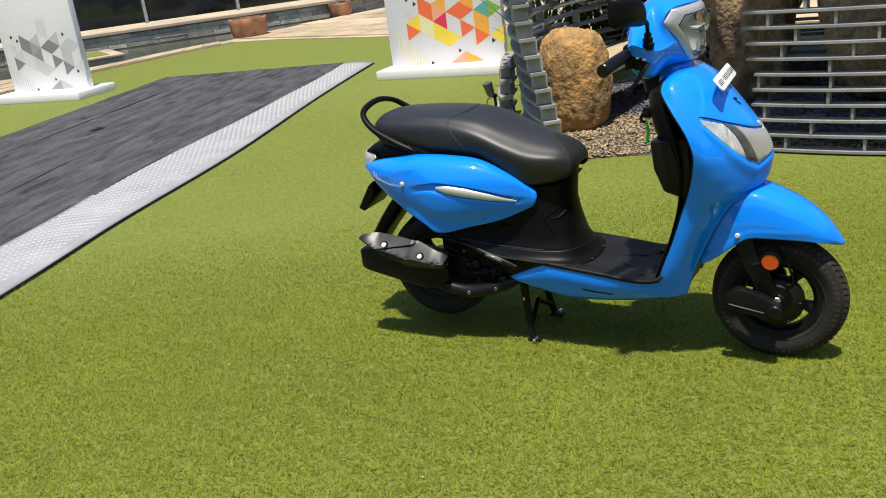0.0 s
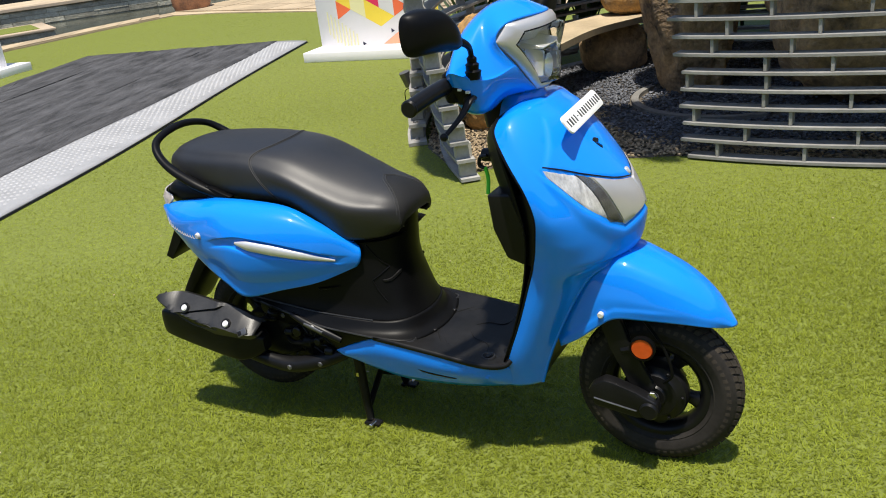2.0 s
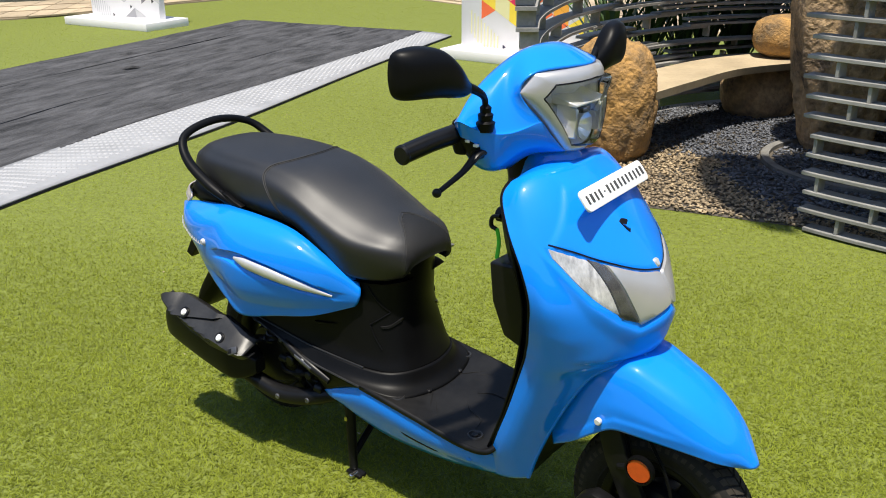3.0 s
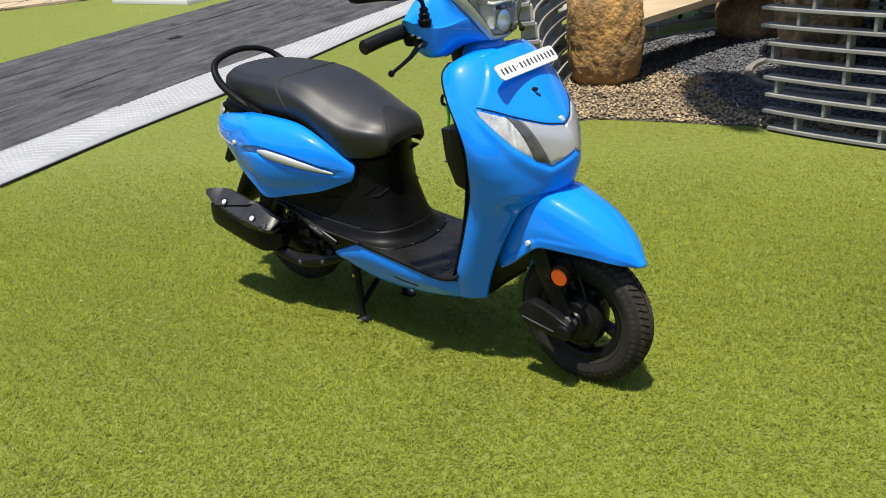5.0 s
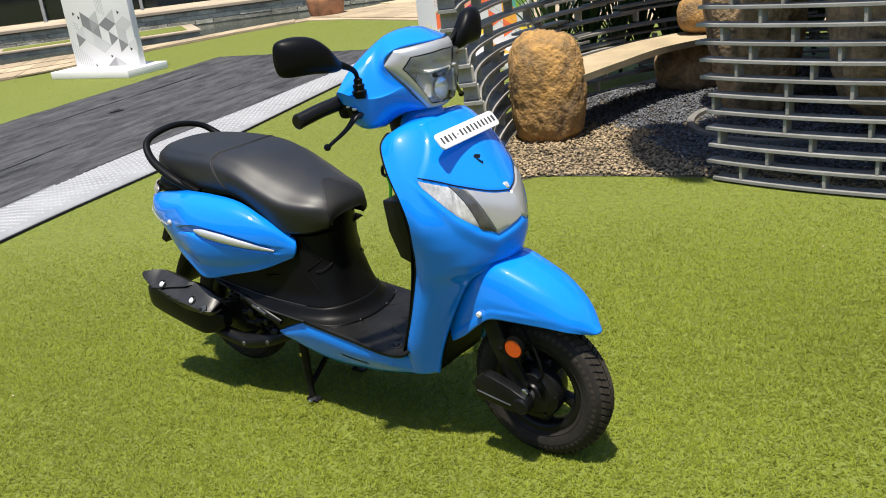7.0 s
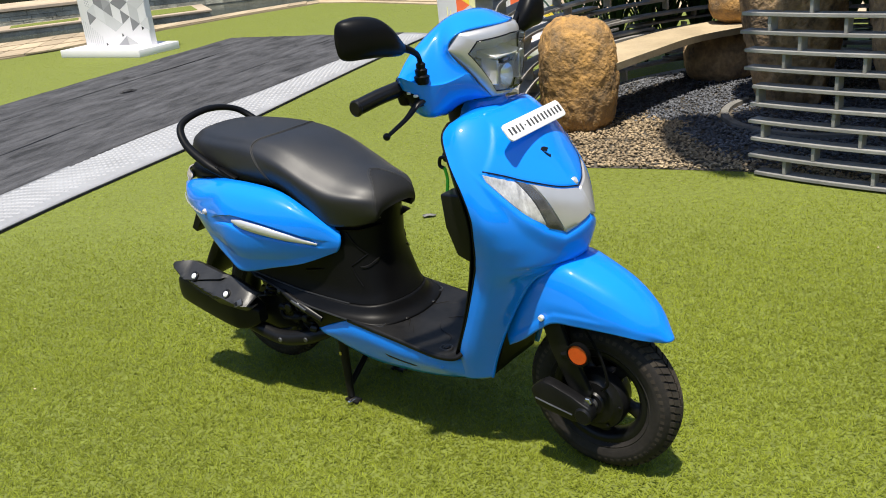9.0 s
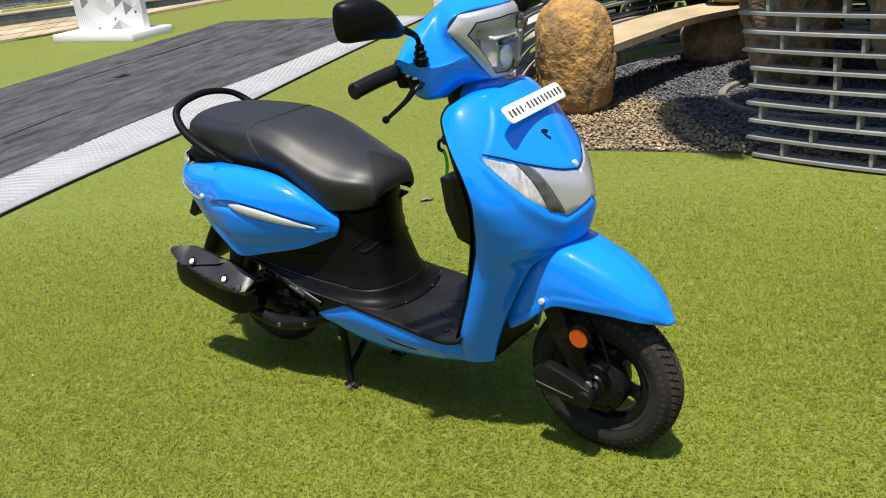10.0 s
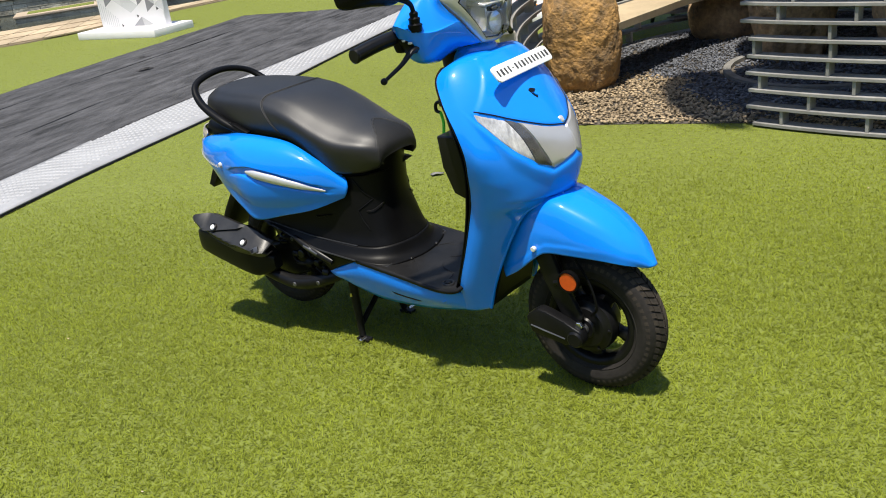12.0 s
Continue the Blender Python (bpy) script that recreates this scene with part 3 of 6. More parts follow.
# black here stands for deep shade on a blue panel
part("splash_guard", half_loft([[(-.300, -.104, .250), (-.304, -.06, .246), (-.306, 0, .246)], [(-.276, -.098, .335), (-.280, -.06, .335), (-.282, 0, .335)], [(-.246, -.090, .42), (-.250, -.06, .42), (-.252, 0, .42)], [(-.21, -.085, .50), (-.214, -.06, .50), (-.216, 0, .50)]], 10, 14), BLACK_PLASTIC, scooter, "splash guard behind the wheel, blackened to imitate shade", thick=.004)

# handlebar cowl
COWL = [
    [(-.44, -.13, 1.030), (-.432, -.20, 1.045), (-.420, -.243, 1.098), (-.420, -.242, 1.111), (-.440, -.175, 1.126), (-.475, -.08, 1.127), (-.50, 0, 1.127)],
    [(-.405, -.15, .996), (-.404, -.207, 1.018), (-.398, -.254, 1.104), (-.398, -.252, 1.118), (-.418, -.19, 1.155), (-.437, -.10, 1.182), (-.447, 0, 1.195)],
    [(-.372, -.13, .992), (-.360, -.197, 1.012), (-.360, -.226, 1.085), (-.364, -.220, 1.099), (-.385, -.168, 1.163), (-.392, -.09, 1.218), (-.39, 0, 1.234)],
    [(-.342, -.085, 1.018), (-.333, -.135, 1.040), (-.332, -.172, 1.080), (-.338, -.170, 1.093), (-.362, -.146, 1.163), (-.362, -.09, 1.222), (-.33, 0, 1.238)],
    [(-.278, -.052, 1.030), (-.292, -.080, 1.065), (-.302, -.104, 1.097), (-.306, -.109, 1.104), (-.333, -.147, 1.163), (-.312, -.117, 1.201), (-.258, 0, 1.208)],
]
bm = half_loft(COWL, 50, 50)
for v in bm.verts:
    v.co.x -= max(0, v.co.y - .125) * .8
cowl_tree = skin_tree(bm)
cowl = part("handlebar_cowl", bm, BLUE, scooter, "glossy bright blue handlebar cowl", thick=0.005)


def face_x(v, z):
    """How far forward the headlamp's face stands."""
    return -.245 - 4.2 * v * v - .2 * max(0, 1.15 - z) - .35 * max(0, z - 1.172)


def outline(pts, n=9):
    """A closed outline, symmetric about the centre plane, with straight runs between its corners."""
    half = []
    for (v0, z0), (v1, z1) in zip(pts, pts[1:]):
        half += [(v0 + (v1 - v0) * i / n, z0 + (z1 - z0) * i / n) for i in range(n)]
    half.append(pts[-1])
    return half + [(-v, z) for v, z in reversed(half[1:-1])]


FRAME_OUT = outline([(0, 1.024), (-.048, 1.028), (-.145, 1.160), (-.120, 1.197), (0, 1.206)])
FRAME_IN = outline([(0, 1.037), (-.040, 1.041), (-.112, 1.147), (-.094, 1.174), (0, 1.180)])
rows = []
for f, d in ((.03, -.045), (0, -.006), (.06, .003), (.5, .007), (.92, .005), (1, -.010)):
    rows.append([(face_x(a[0], a[1]) * (1 - f) + face_x(b[0], b[1]) * f + d, a[0] * (1 - f) + b[0] * f, a[1] * (1 - f) + b[1] * f) for a, b in zip(FRAME_OUT, FRAME_IN)])
part("lamp_surround", grid_mesh(np.array(rows), close_u=True), SILVER, cowl, "silver headlamp surround", 50)


def lamp_skin(steps):
    """A skin inside the surround: steps of (share of the outline, how far forward)."""
    return grid_mesh(np.array([[(face_x(v, z) * (.4 + .6 * f) - .272 * (.6 - .6 * f) + d, v * f, 1.11 + (z - 1.11) * f) for v, z in FRAME_IN] for f, d in steps]), close_u=True)


gasket = [(face_x(v, z) + .002, v, z) for v, z in FRAME_IN]
part("lamp_gasket", tube(gasket + gasket[:1], .0022, 6, 150), BLACK_GLOSS, cowl, "thin black lamp gasket")
part("headlamp_lens", outward(lamp_skin([(1, 0), (.995, .012), (.975, .022), (.92, .027), (.8, .029), (.5, .030), (.2, .030), (.02, .030)]), (1, 0, 0)), CLEAR, cowl, "clear headlamp lens", 60).visible_shadow = False
part("headlamp_reflector", outward(lamp_skin([(1, -.004), (.93, -.016), (.74, -.030), (.50, -.040), (.26, -.046), (.02, -.048)]), (1, 0, 0)), HEAD_BOWL, cowl, "bright faceted headlamp reflector", 12)
for s in (-1, 1):
    part("lamp_fin", prism([(-.302, 1.056), (-.256, 1.060), (-.252, 1.120), (-.302, 1.135)], .050 * s - .004, .050 * s + .004, .002, 1), TRIM, cowl, "bright lamp fin")
part("lamp_brow", prism([(-.310, 1.128), (-.250, 1.126), (-.248, 1.131), (-.310, 1.146)], -.062, .062, .0015, 1), TRIM, cowl, "bright lamp brow")
part("bulb_shade", block(.018, .034, .014, (-.268, 0, 1.112), .004), LAMP_GREY, cowl, "dark bulb shade")
part("bulb_bowl", lathe([(.030, 0), (.026, -.012), (.016, -.022), (.002, -.026)], 10, "x", (-.262, 0, 1.076)), HEAD_BOWL, cowl, "small bright reflector bowl", 12)
part("lower_lamp_trim", half_loft([[(-.292, -.05, 1.032), (-.286, -.025, 1.030), (-.28, 0, 1.029)], [(-.33, -.06, 1.022), (-.32, -.03, 1.02), (-.315, 0, 1.02)]], 8, 5), BLACK_PLASTIC, cowl, thick=.003)
part("cowl_underside", half_loft([[(-.46, -.10, 1.03), (-.46, -.05, 1.02), (-.46, 0, 1.02)], [(-.40, -.13, 1.008), (-.40, -.07, 1.0), (-.40, 0, .998)], [(-.345, -.085, 1.03), (-.34, -.05, 1.024), (-.335, 0, 1.02)], [(-.29, -.046, 1.036), (-.285, -.02, 1.03), (-.28, 0, 1.03)]], 10, 16), BLUE, scooter, thick=.004)
part("steering_neck", tube([(-.395, 0, 1.03), (-.375, 0, .94)], [.06, .065], 20, 8), BLACK_PLASTIC, scooter)
part("neck_shroud", lathe([(.080, -.05), (.068, 0), (.048, .036)], 28, "z", (-.338, 0, .995)), BLUE, scooter, "shaded blue neck shroud", thick=.004)
part("instrument_panel", loft([ring(-.49, 0, 1.105, .08, .012, 3), ring(-.47, 0, 1.14, .10, .025, 3), ring(-.44, 0, 1.165, .08, .02, 3)], 16, 12, True, True), BLACK_GLOSS, scooter, "black instrument panel")

# grips, levers, mirrors; the left-hand set is swung back to fit the camera's view
def swung(bm, s):
    return bm if s < 0 else moved(bm, Matrix.Translation((-.36, 0, 0)) @ Matrix.Rotation(radians(7), 4, "Z") @ Matrix.Translation((.36, 0, 0)))


for s in (-1, 1):
    bar = tube([(-.41, .15 * s, 1.075), (-.425, .23 * s, 1.076)], .013, 12)
    part("handlebar", swung(bar, s), BLACK_METAL, scooter)
    grip = tube([(-.428, .232 * s, 1.080), (-.443, .29 * s, 1.072), (-.462, .352 * s, 1.058)], [.020, .0195, .0195], 20, 30)
    g = part("grip", swung(grip, s), BLACK_GLOSS, scooter, "ribbed black rubber grip")
    part("grip_end", swung(drum(.0205, .012, (-.463, .356 * s, 1.057), "y", 20, .004), s), BLACK_GLOSS, g)
    part("switch_box", swung(moved(loft([ring(-.440, 0, 1.080, .016, .026, 3.5), ring(-.428, 0, 1.074, .026, .038, 3.5), ring(-.412, 0, 1.066, .024, .030, 3.5), ring(-.404, 0, 1.06, .014, .018, 3.5)], 14, 14, True, True), Matrix.Translation((0, .214 * s, 0))), s), BLACK_PLASTIC, scooter)
    part("lever_bracket", swung(block(.026, .03, .020, (-.378, .218 * s, 1.046), .005), s), BLACK_METAL, scooter)
    lever = tube([(-.372, .200 * s, 1.048), (-.371, .235 * s, 1.046), (-.378, .275 * s, 1.018), (-.395, .328 * s, .988)], [.012, .011, .0075, .006], 10, 30, flat=.7)
    lv = part("brake_lever", swung(lever, s), BLACK_METAL, scooter, "black brake lever")
    ball = bmesh.new()
    bmesh.ops.create_uvsphere(ball, u_segments=16, v_segments=10, radius=.0095)
    part("lever_knob", swung(moved(ball, Matrix.Translation((-.397, .332 * s, .986))), s), BLACK_METAL, lv)
    part("lever_bolt", swung(drum(.006, .006, (-.382, .205 * s, 1.062), "z"), s), BOLT, lv)
    boot = lathe([(.001, -.03), (.016, -.03), (.020, -.012), (.014, -.008), (.016, .004), (.011, .008), (.012, .018), (.006, .024), (.001, .024)], 18, "z", (-.364, .218 * s, 1.122))
    mr = part("mirror", swung(boot, s), BLACK_PLASTIC, scooter, "black rear-view mirror")
    stalk = tube([(-.364, .218 * s, 1.14), (-.362, .226 * s, 1.160), (-.358, .25 * s, 1.176), (-.362, .285 * s, 1.192)], [.006, .0065, .008, .010], 12, 24)
    part("stalk", swung(stalk, s), BLACK_PLASTIC, mr)
    low = -.004
    rows = []
    for yy, zc, hz, xc, xf, xb in ((.275, 1.186, .008, -.362, .008, .008), (.300, 1.196, .022, -.365, .022, .012), (.330, 1.2125, .036, -.370, .036, .015), (.362, 1.226, .045, -.377, .042, .016), (.400, 1.231, .0475, -.386, .042, .016), (.434, 1.231, .0455, -.394, .034, .015), (.451, 1.2315, .038, -.398, .022, .011), (.457, 1.232, .020, -.400, .010, .006)):
        row = []
        for k in range(20):
            a = 2 * math.pi * k / 20
            c, q = math.cos(a), math.sin(a)
            c, q = math.copysign(abs(c) ** .80, c), math.copysign(abs(q) ** .78, q)
            row.append((xc + c * (xf if c > 0 else xb), yy * s, zc + q * hz))
        rows.append(row)
    head = loft(rows, 40, 40, True, True)
    if s > 0:
        head = moved(head, Matrix.Translation((-.390, .205, -low - .030)) @ Matrix.Rotation(radians(-24), 4, "Z") @ Matrix.Diagonal((1, .78, 1.1, 1)) @ Matrix.Translation((.364, -.218, -.12)))
    part("mirror_shell", swung(head, s), BLACK_PLASTIC, mr)
    # no opening is cut; a black patch gives the recess its darkness
    part("switch_recess_shade", swung(decal([(-.428, 1.086), (-.395, 1.080), (-.366, 1.064)], [(-.428, 1.034), (-.395, 1.026), (-.368, 1.036)], "y", cowl_tree, .0025, 10, 7, side=-1) if s < 0 else flip_y(decal([(-.428, 1.086), (-.395, 1.080), (-.366, 1.064)], [(-.428, 1.034), (-.395, 1.026), (-.368, 1.036)], "y", cowl_tree, .0025, 10, 7, side=-1)), -1), BLACK_PLASTIC, cowl, "black patch for the dark switch recess")
    for k in range(2):
        part("switch_contact", swung(block(.010, .008, .006, (-.392 + .020 * k, .238 * s, 1.072 - .006 * k), .001), s), BOLT, scooter)

# floorboard with mat bolts
FLOOR = [
    [(-.362, -.158, .336), (-.375, -.10, .332), (-.385, 0, .330)],
    [(-.385, -.178, .316), (-.40, -.10, .302), (-.405, 0, .300)],
    [(-.46, -.182, .311), (-.46, -.10, .304), (-.46, 0, .303)],
    [(-.58, -.183, .328), (-.58, -.10, .322), (-.58, 0, .321)],
    [(-.78, -.182, .352), (-.78, -.10, .348), (-.78, 0, .348)],
]
bm = half_loft(FLOOR, 20, 30)
floorboard = part("floorboard", bm, FLOOR_PLASTIC, scooter, "dusty black plastic floorboard", thick=.012)
for u, v in ((-.448, -.125), (-.448, .125), (-.682, -.143), (-.682, .143)):
    z = np.interp(u, [-.76, -.58, -.46], [.345, .320, .303])
    part("bolt_recess", lathe([(.013, 0), (.016, .004), (.019, .004), (.021, 0)], 24, "z", (u, v, z + .001)), SHIELD_PLASTIC, floorboard)
    part("floor_bolt", drum(.010, .006, (u, v, z + .003), "z", 6), BLACK_METAL, floorboard)
for u, v in ((-.640, -.066), (-.640, .066)):
    z = np.interp(u, [-.76, -.58, -.46], [.345, .320, .303])
    part("ring_bolt", drum(.007, .008, (u, v, z + .004), "z", 20), BLACK_METAL, floorboard)
for s in (-1, 1):
    # moulded lines in the footboard
    for run in ([(-.648, .035), (-.615, .088), (-.572, .150)], [(-.600, .086), (-.578, .112), (-.525, .166)], [(-.548, .020), (-.520, .050), (-.478, .062), (-.462, .105)], [(-.640, .120), (-.560, .128), (-.500, .150)]):
        pts = [(u, v * s, np.interp(u, [-.76, -.58, -.46], [.3455, .3205, .3028]) + .0012) for u, v in run]
        part("floor_rib", tube(pts, [.0005, *[.0022] * (len(pts) - 2), .0005], 6, 24, flat=.7), FLOOR_PLASTIC, floorboard)

# blue skirts below the floor
SKIRT_TOP = [(-.925, -.168, .281), (-.85, -.172, .316), (-.762, -.177, .346), (-.58, -.180, .323), (-.445, -.178, .303), (-.352, -.152, .298)]
SKIRT_MID = [(-.90, -.170, .268), (-.84, -.176, .285), (-.76, -.180, .295), (-.58, -.178, .27), (-.44, -.170, .262), (-.345, -.142, .270)]
SKIRT_LOW = [(-.87, -.160, .254), (-.80, -.160, .235), (-.69, -.154, .212), (-.52, -.150, .216), (-.40, -.142, .230), (-.33, -.130, .243)]
for s, b in zip((-1, 1), twin(grid_mesh(crom(np.stack([crom(np.array(r), 40) for r in (SKIRT_TOP, SKIRT_MID, SKIRT_LOW)]), 12)))):
    t = skin_tree(b)
    sk = part("side_skirt", b, BLUE, scooter, "glossy bright blue side skirt", thick=.006)
    slot = decal([(-.66, .263), (-.60, .254), (-.515, .246)], [(-.645, .250), (-.60, .244), (-.53, .239)], "y", t, .0012, 10, 5, side=s)
    part("skirt_slot", slot, BLACK_PLASTIC, sk)
    part("skirt_bolt", drum(.008, .006, (-.435, .169 * s, .268), "y"), BLUE, sk)
belly = loft([ring(-.93, 0, .27, .13, .03, 4), ring(-.75, 0, .255, .145, .045, 4), ring(-.5, 0, .258, .14, .035, 4), ring(-.36, 0, .28, .12, .03, 4)], 16, 16, True, True)
part("belly_tray", belly, BLACK_PLASTIC, scooter)

# black body under the seat
BODY = [
    [(-1.22, -.170, .434), (-.98, -.165, .400), (-.79, -.149, .384), (-.70, -.105, .380), (-.670, 0, .380)],
    [(-1.22, -.164, .47), (-.98, -.152, .45), (-.81, -.136, .43), (-.72, -.10, .43), (-.688, 0, .435)],
    [(-1.22, -.16, .55), (-.98, -.146, .54), (-.83, -.128, .53), (-.745, -.09, .53), (-.706, 0, .535)],
    [(-1.22, -.15, .65), (-.98, -.14, .64), (-.84, -.122, .62), (-.745, -.088, .61), (-.702, 0, .612)],
    [(-1.22, -.14, .735), (-.98, -.13, .715), (-.84, -.114, .69), (-.74, -.08, .685), (-.69, 0, .688)],
]
bm = half_loft(BODY, 24, 36)
body_tree = skin_tree(bm)
body = part("seat_base_body", bm, BLACK_PLASTIC, scooter, "matt black bodywork below the seat", thick=.005)
FLANGE = [
    [(-1.22, -.172, .437), (-.98, -.167, .403), (-.79, -.151, .387), (-.70, -.107, .384), (-.668, 0, .384)],
    [(-1.20, -.181, .431), (-.97, -.179, .381), (-.785, -.168, .361), (-.690, -.122, .352), (-.652, 0, .348)],
    [(-1.18, -.186, .424), (-.95, -.186, .366), (-.775, -.185, .3505), (-.666, -.146, .336), (-.628, 0, .330)],
]
# strips of paler plastic imitate the highlights on the panel's two creases
for bmx in twin(tube([(-1.16, -.1825, .4215), (-1.06, -.188, .397), (-.95, -.1885, .3675), (-.85, -.1875, .357), (-.775, -.186, .351)], .0028, 6, 40)):
    part("edge_highlight", bmx, SHIELD_PLASTIC, scooter)
for bmx in twin(tube([(-1.20, -.1725, .433), (-1.06, -.170, .4135), (-.98, -.1685, .403), (-.88, -.161, .394), (-.79, -.152, .387)], .0024, 6, 40)):
    part("edge_highlight", bmx, SHIELD_PLASTIC, scooter)
part("body_flange", half_loft(FLANGE, 24, 10), BLACK_PLASTIC, scooter, thick=.004)
for s, b in zip((-1, 1), twin(grid_mesh(crom(np.stack([crom(np.array(r), 20) for r in (
        [(-1.18, -.186, .424), (-1.06, -.187, .396), (-.95, -.187, .366), (-.85, -.186, .356), (-.77, -.184, .349)],
        [(-1.06, -.186, .393), (-1.0, -.186, .372), (-.945, -.184, .345), (-.90, -.180, .325), (-.85, -.176, .318)],
        [(-.965, -.182, .348), (-.955, -.18, .335), (-.94, -.176, .315), (-.93, -.17, .295), (-.920, -.168, .283)])]), 8)))):
    part("lower_side_panel", b, BLACK_PLASTIC, scooter, thick=.005)
for s in (-1, 1):
    def on_body(pts, off=.0015):
        out = []
        for u, z in crom(pts, 3 * len(pts)):
            h = body_tree.ray_cast(Vector((u, 2 * s, z)), Vector((0, -s, 0)))
            if h[0] is not None:
                out.append((h[0].x, h[0].y + off * s, h[0].z))
        return out
    for pts in ([(-.800, .605), (-.768, .560), (-.745, .535)], [(-.745, .535), (-.772, .512), (-.790, .500)], [(-.790, .500), (-.775, .470), (-.752, .438)]):
        part("panel_line", tube(on_body(pts), .0020, 6, 16), BLACK_PLASTIC, body)
    lou = decal([(-.766, .500), (-.744, .503), (-.722, .524)], [(-.762, .493), (-.742, .492), (-.722, .510)], "y", body_tree, .004, 12, 5, side=s)
    part("body_louvre", lou, BLACK_GLOSS, body)
    scoop = decal([(-.975, .472), (-.93, .478), (-.875, .484)], [(-.960, .462), (-.93, .468), (-.895, .480)], "y", body_tree, .006, 8, 4, side=s)
    part("body_recess", scoop, BLACK_PLASTIC, body)

# blue side covers with their trim
COVER = [
    [(-1.515, -.132, .694), (-1.512, -.138, .689), (-1.508, -.142, .682), (-1.504, -.142, .674), (-1.50, -.140, .666)],
    [(-1.44, -.155, .716), (-1.44, -.182, .700), (-1.44, -.192, .675), (-1.44, -.192, .648), (-1.435, -.182, .622)],
    [(-1.34, -.165, .735), (-1.34, -.210, .714), (-1.34, -.230, .675), (-1.335, -.230, .62), (-1.33, -.214, .557)],
    [(-1.23, -.172, .747), (-1.23, -.224, .724), (-1.225, -.250, .67), (-1.225, -.250, .59), (-1.225, -.228, .500)],
    [(-1.12, -.168, .745), (-1.12, -.224, .720), (-1.12, -.256, .655), (-1.135, -.254, .56), (-1.160, -.226, .464)],
    [(-1.00, -.160, .728), (-1.00, -.205, .704), (-1.00, -.230, .645), (-1.015, -.228, .562), (-1.045, -.205, .484)],
    [(-.90, -.145, .674), (-.89, -.172, .657), (-.895, -.186, .612), (-.908, -.188, .562), (-.925, -.180, .510)],
    [(-.822, -.122, .612), (-.810, -.130, .600), (-.806, -.136, .582), (-.812, -.138, .562), (-.825, -.138, .546)],
]
G = crom(np.stack([crom(np.array(r), 44) for r in COVER]), 110)


# an upper level that overhangs the lower one, and a flared lower edge
smooth_trees = [skin_tree(b) for b in twin(grid_mesh(G))]
H = []
mids = G[:, :, 0].mean(1)
kern = np.hanning(13)[1:-1]
kern /= kern.sum()


def eased(us, zs):
    a = np.pad(np.interp(mids, us, zs), 5, mode="edge")
    return np.convolve(a, kern, "valid")


crest = eased([-1.5, -1.26, -1.204, -1.141, -1.064, -1.0, -.95, -.868, -.82], [.622, .634, .654, .663, .651, .635, .619, .587, .571])
sill = eased([-1.5, -1.26, -1.185, -1.143, -1.076, -1.0, -.95, -.868, -.82], [.602, .614, .634, .627, .606, .596, .584, .566, .556])
tuck = eased([-1.5, -1.23, -1.161, -1.1, -1.0, -.92, -.8], [.640, .545, .520, .512, .515, .528, .552])
for row, zc, zb, z2 in zip(G, crest, sill, tuck):
    o = np.argsort(row[:, 2])
    zs, us, ys = row[o, 2], row[o, 0], row[o, 1]
    um = us.mean()
    top, bot = zs[-1], zs[0]
    span = top - bot
    st = min(.0035, .03 * span)
    zc = min(max(zc, bot + .5 * span), top - .12 * span)
    zb = min(max(zb, bot + .32 * span), zc - 3 * st)
    z2 = min(max(z2, bot + .08 * span), zb - .08 * span - st)
    zz = np.concatenate([np.linspace(top, zc + st, 16), np.linspace(zc + st, zc - st, 5)[1:], np.linspace(zc - st, zb + st, 6)[1:], np.linspace(zb + st, zb - st, 5)[1:], np.linspace(zb - st, z2 + st, 10)[1:], np.linspace(z2 + st, z2 - st, 4)[1:], np.linspace(z2 - st, bot, 8)[1:]])
    groove = smooth_step((um + 1.27) / .09) * smooth_step((-.83 - um) / .09)
    upper = smooth_step((um + 1.47) / .20) * smooth_step((-.83 - um) / .20)
    flare = smooth_step((um + 1.42) / .2) * smooth_step((-.82 - um) / .1)
    line = []
    for z in zz:
        y = np.interp(z, zs, ys)
        y -= .011 * groove * smooth_step((z - zc + st) / (2 * st)) + .006 * groove * smooth_step((zb + st - z) / (2 * st)) * smooth_step((z - z2 + .02) / .06)
        y -= .004 * upper * smooth_step((z - .70 - .25 * min(0, um + 1.2)) / .02) * (1 - groove)
        y -= max(0, z2 - z) * .26 * flare
        line.append((np.interp(z, zs, us), y, z))
    H.append(line)
G = np.array(H)
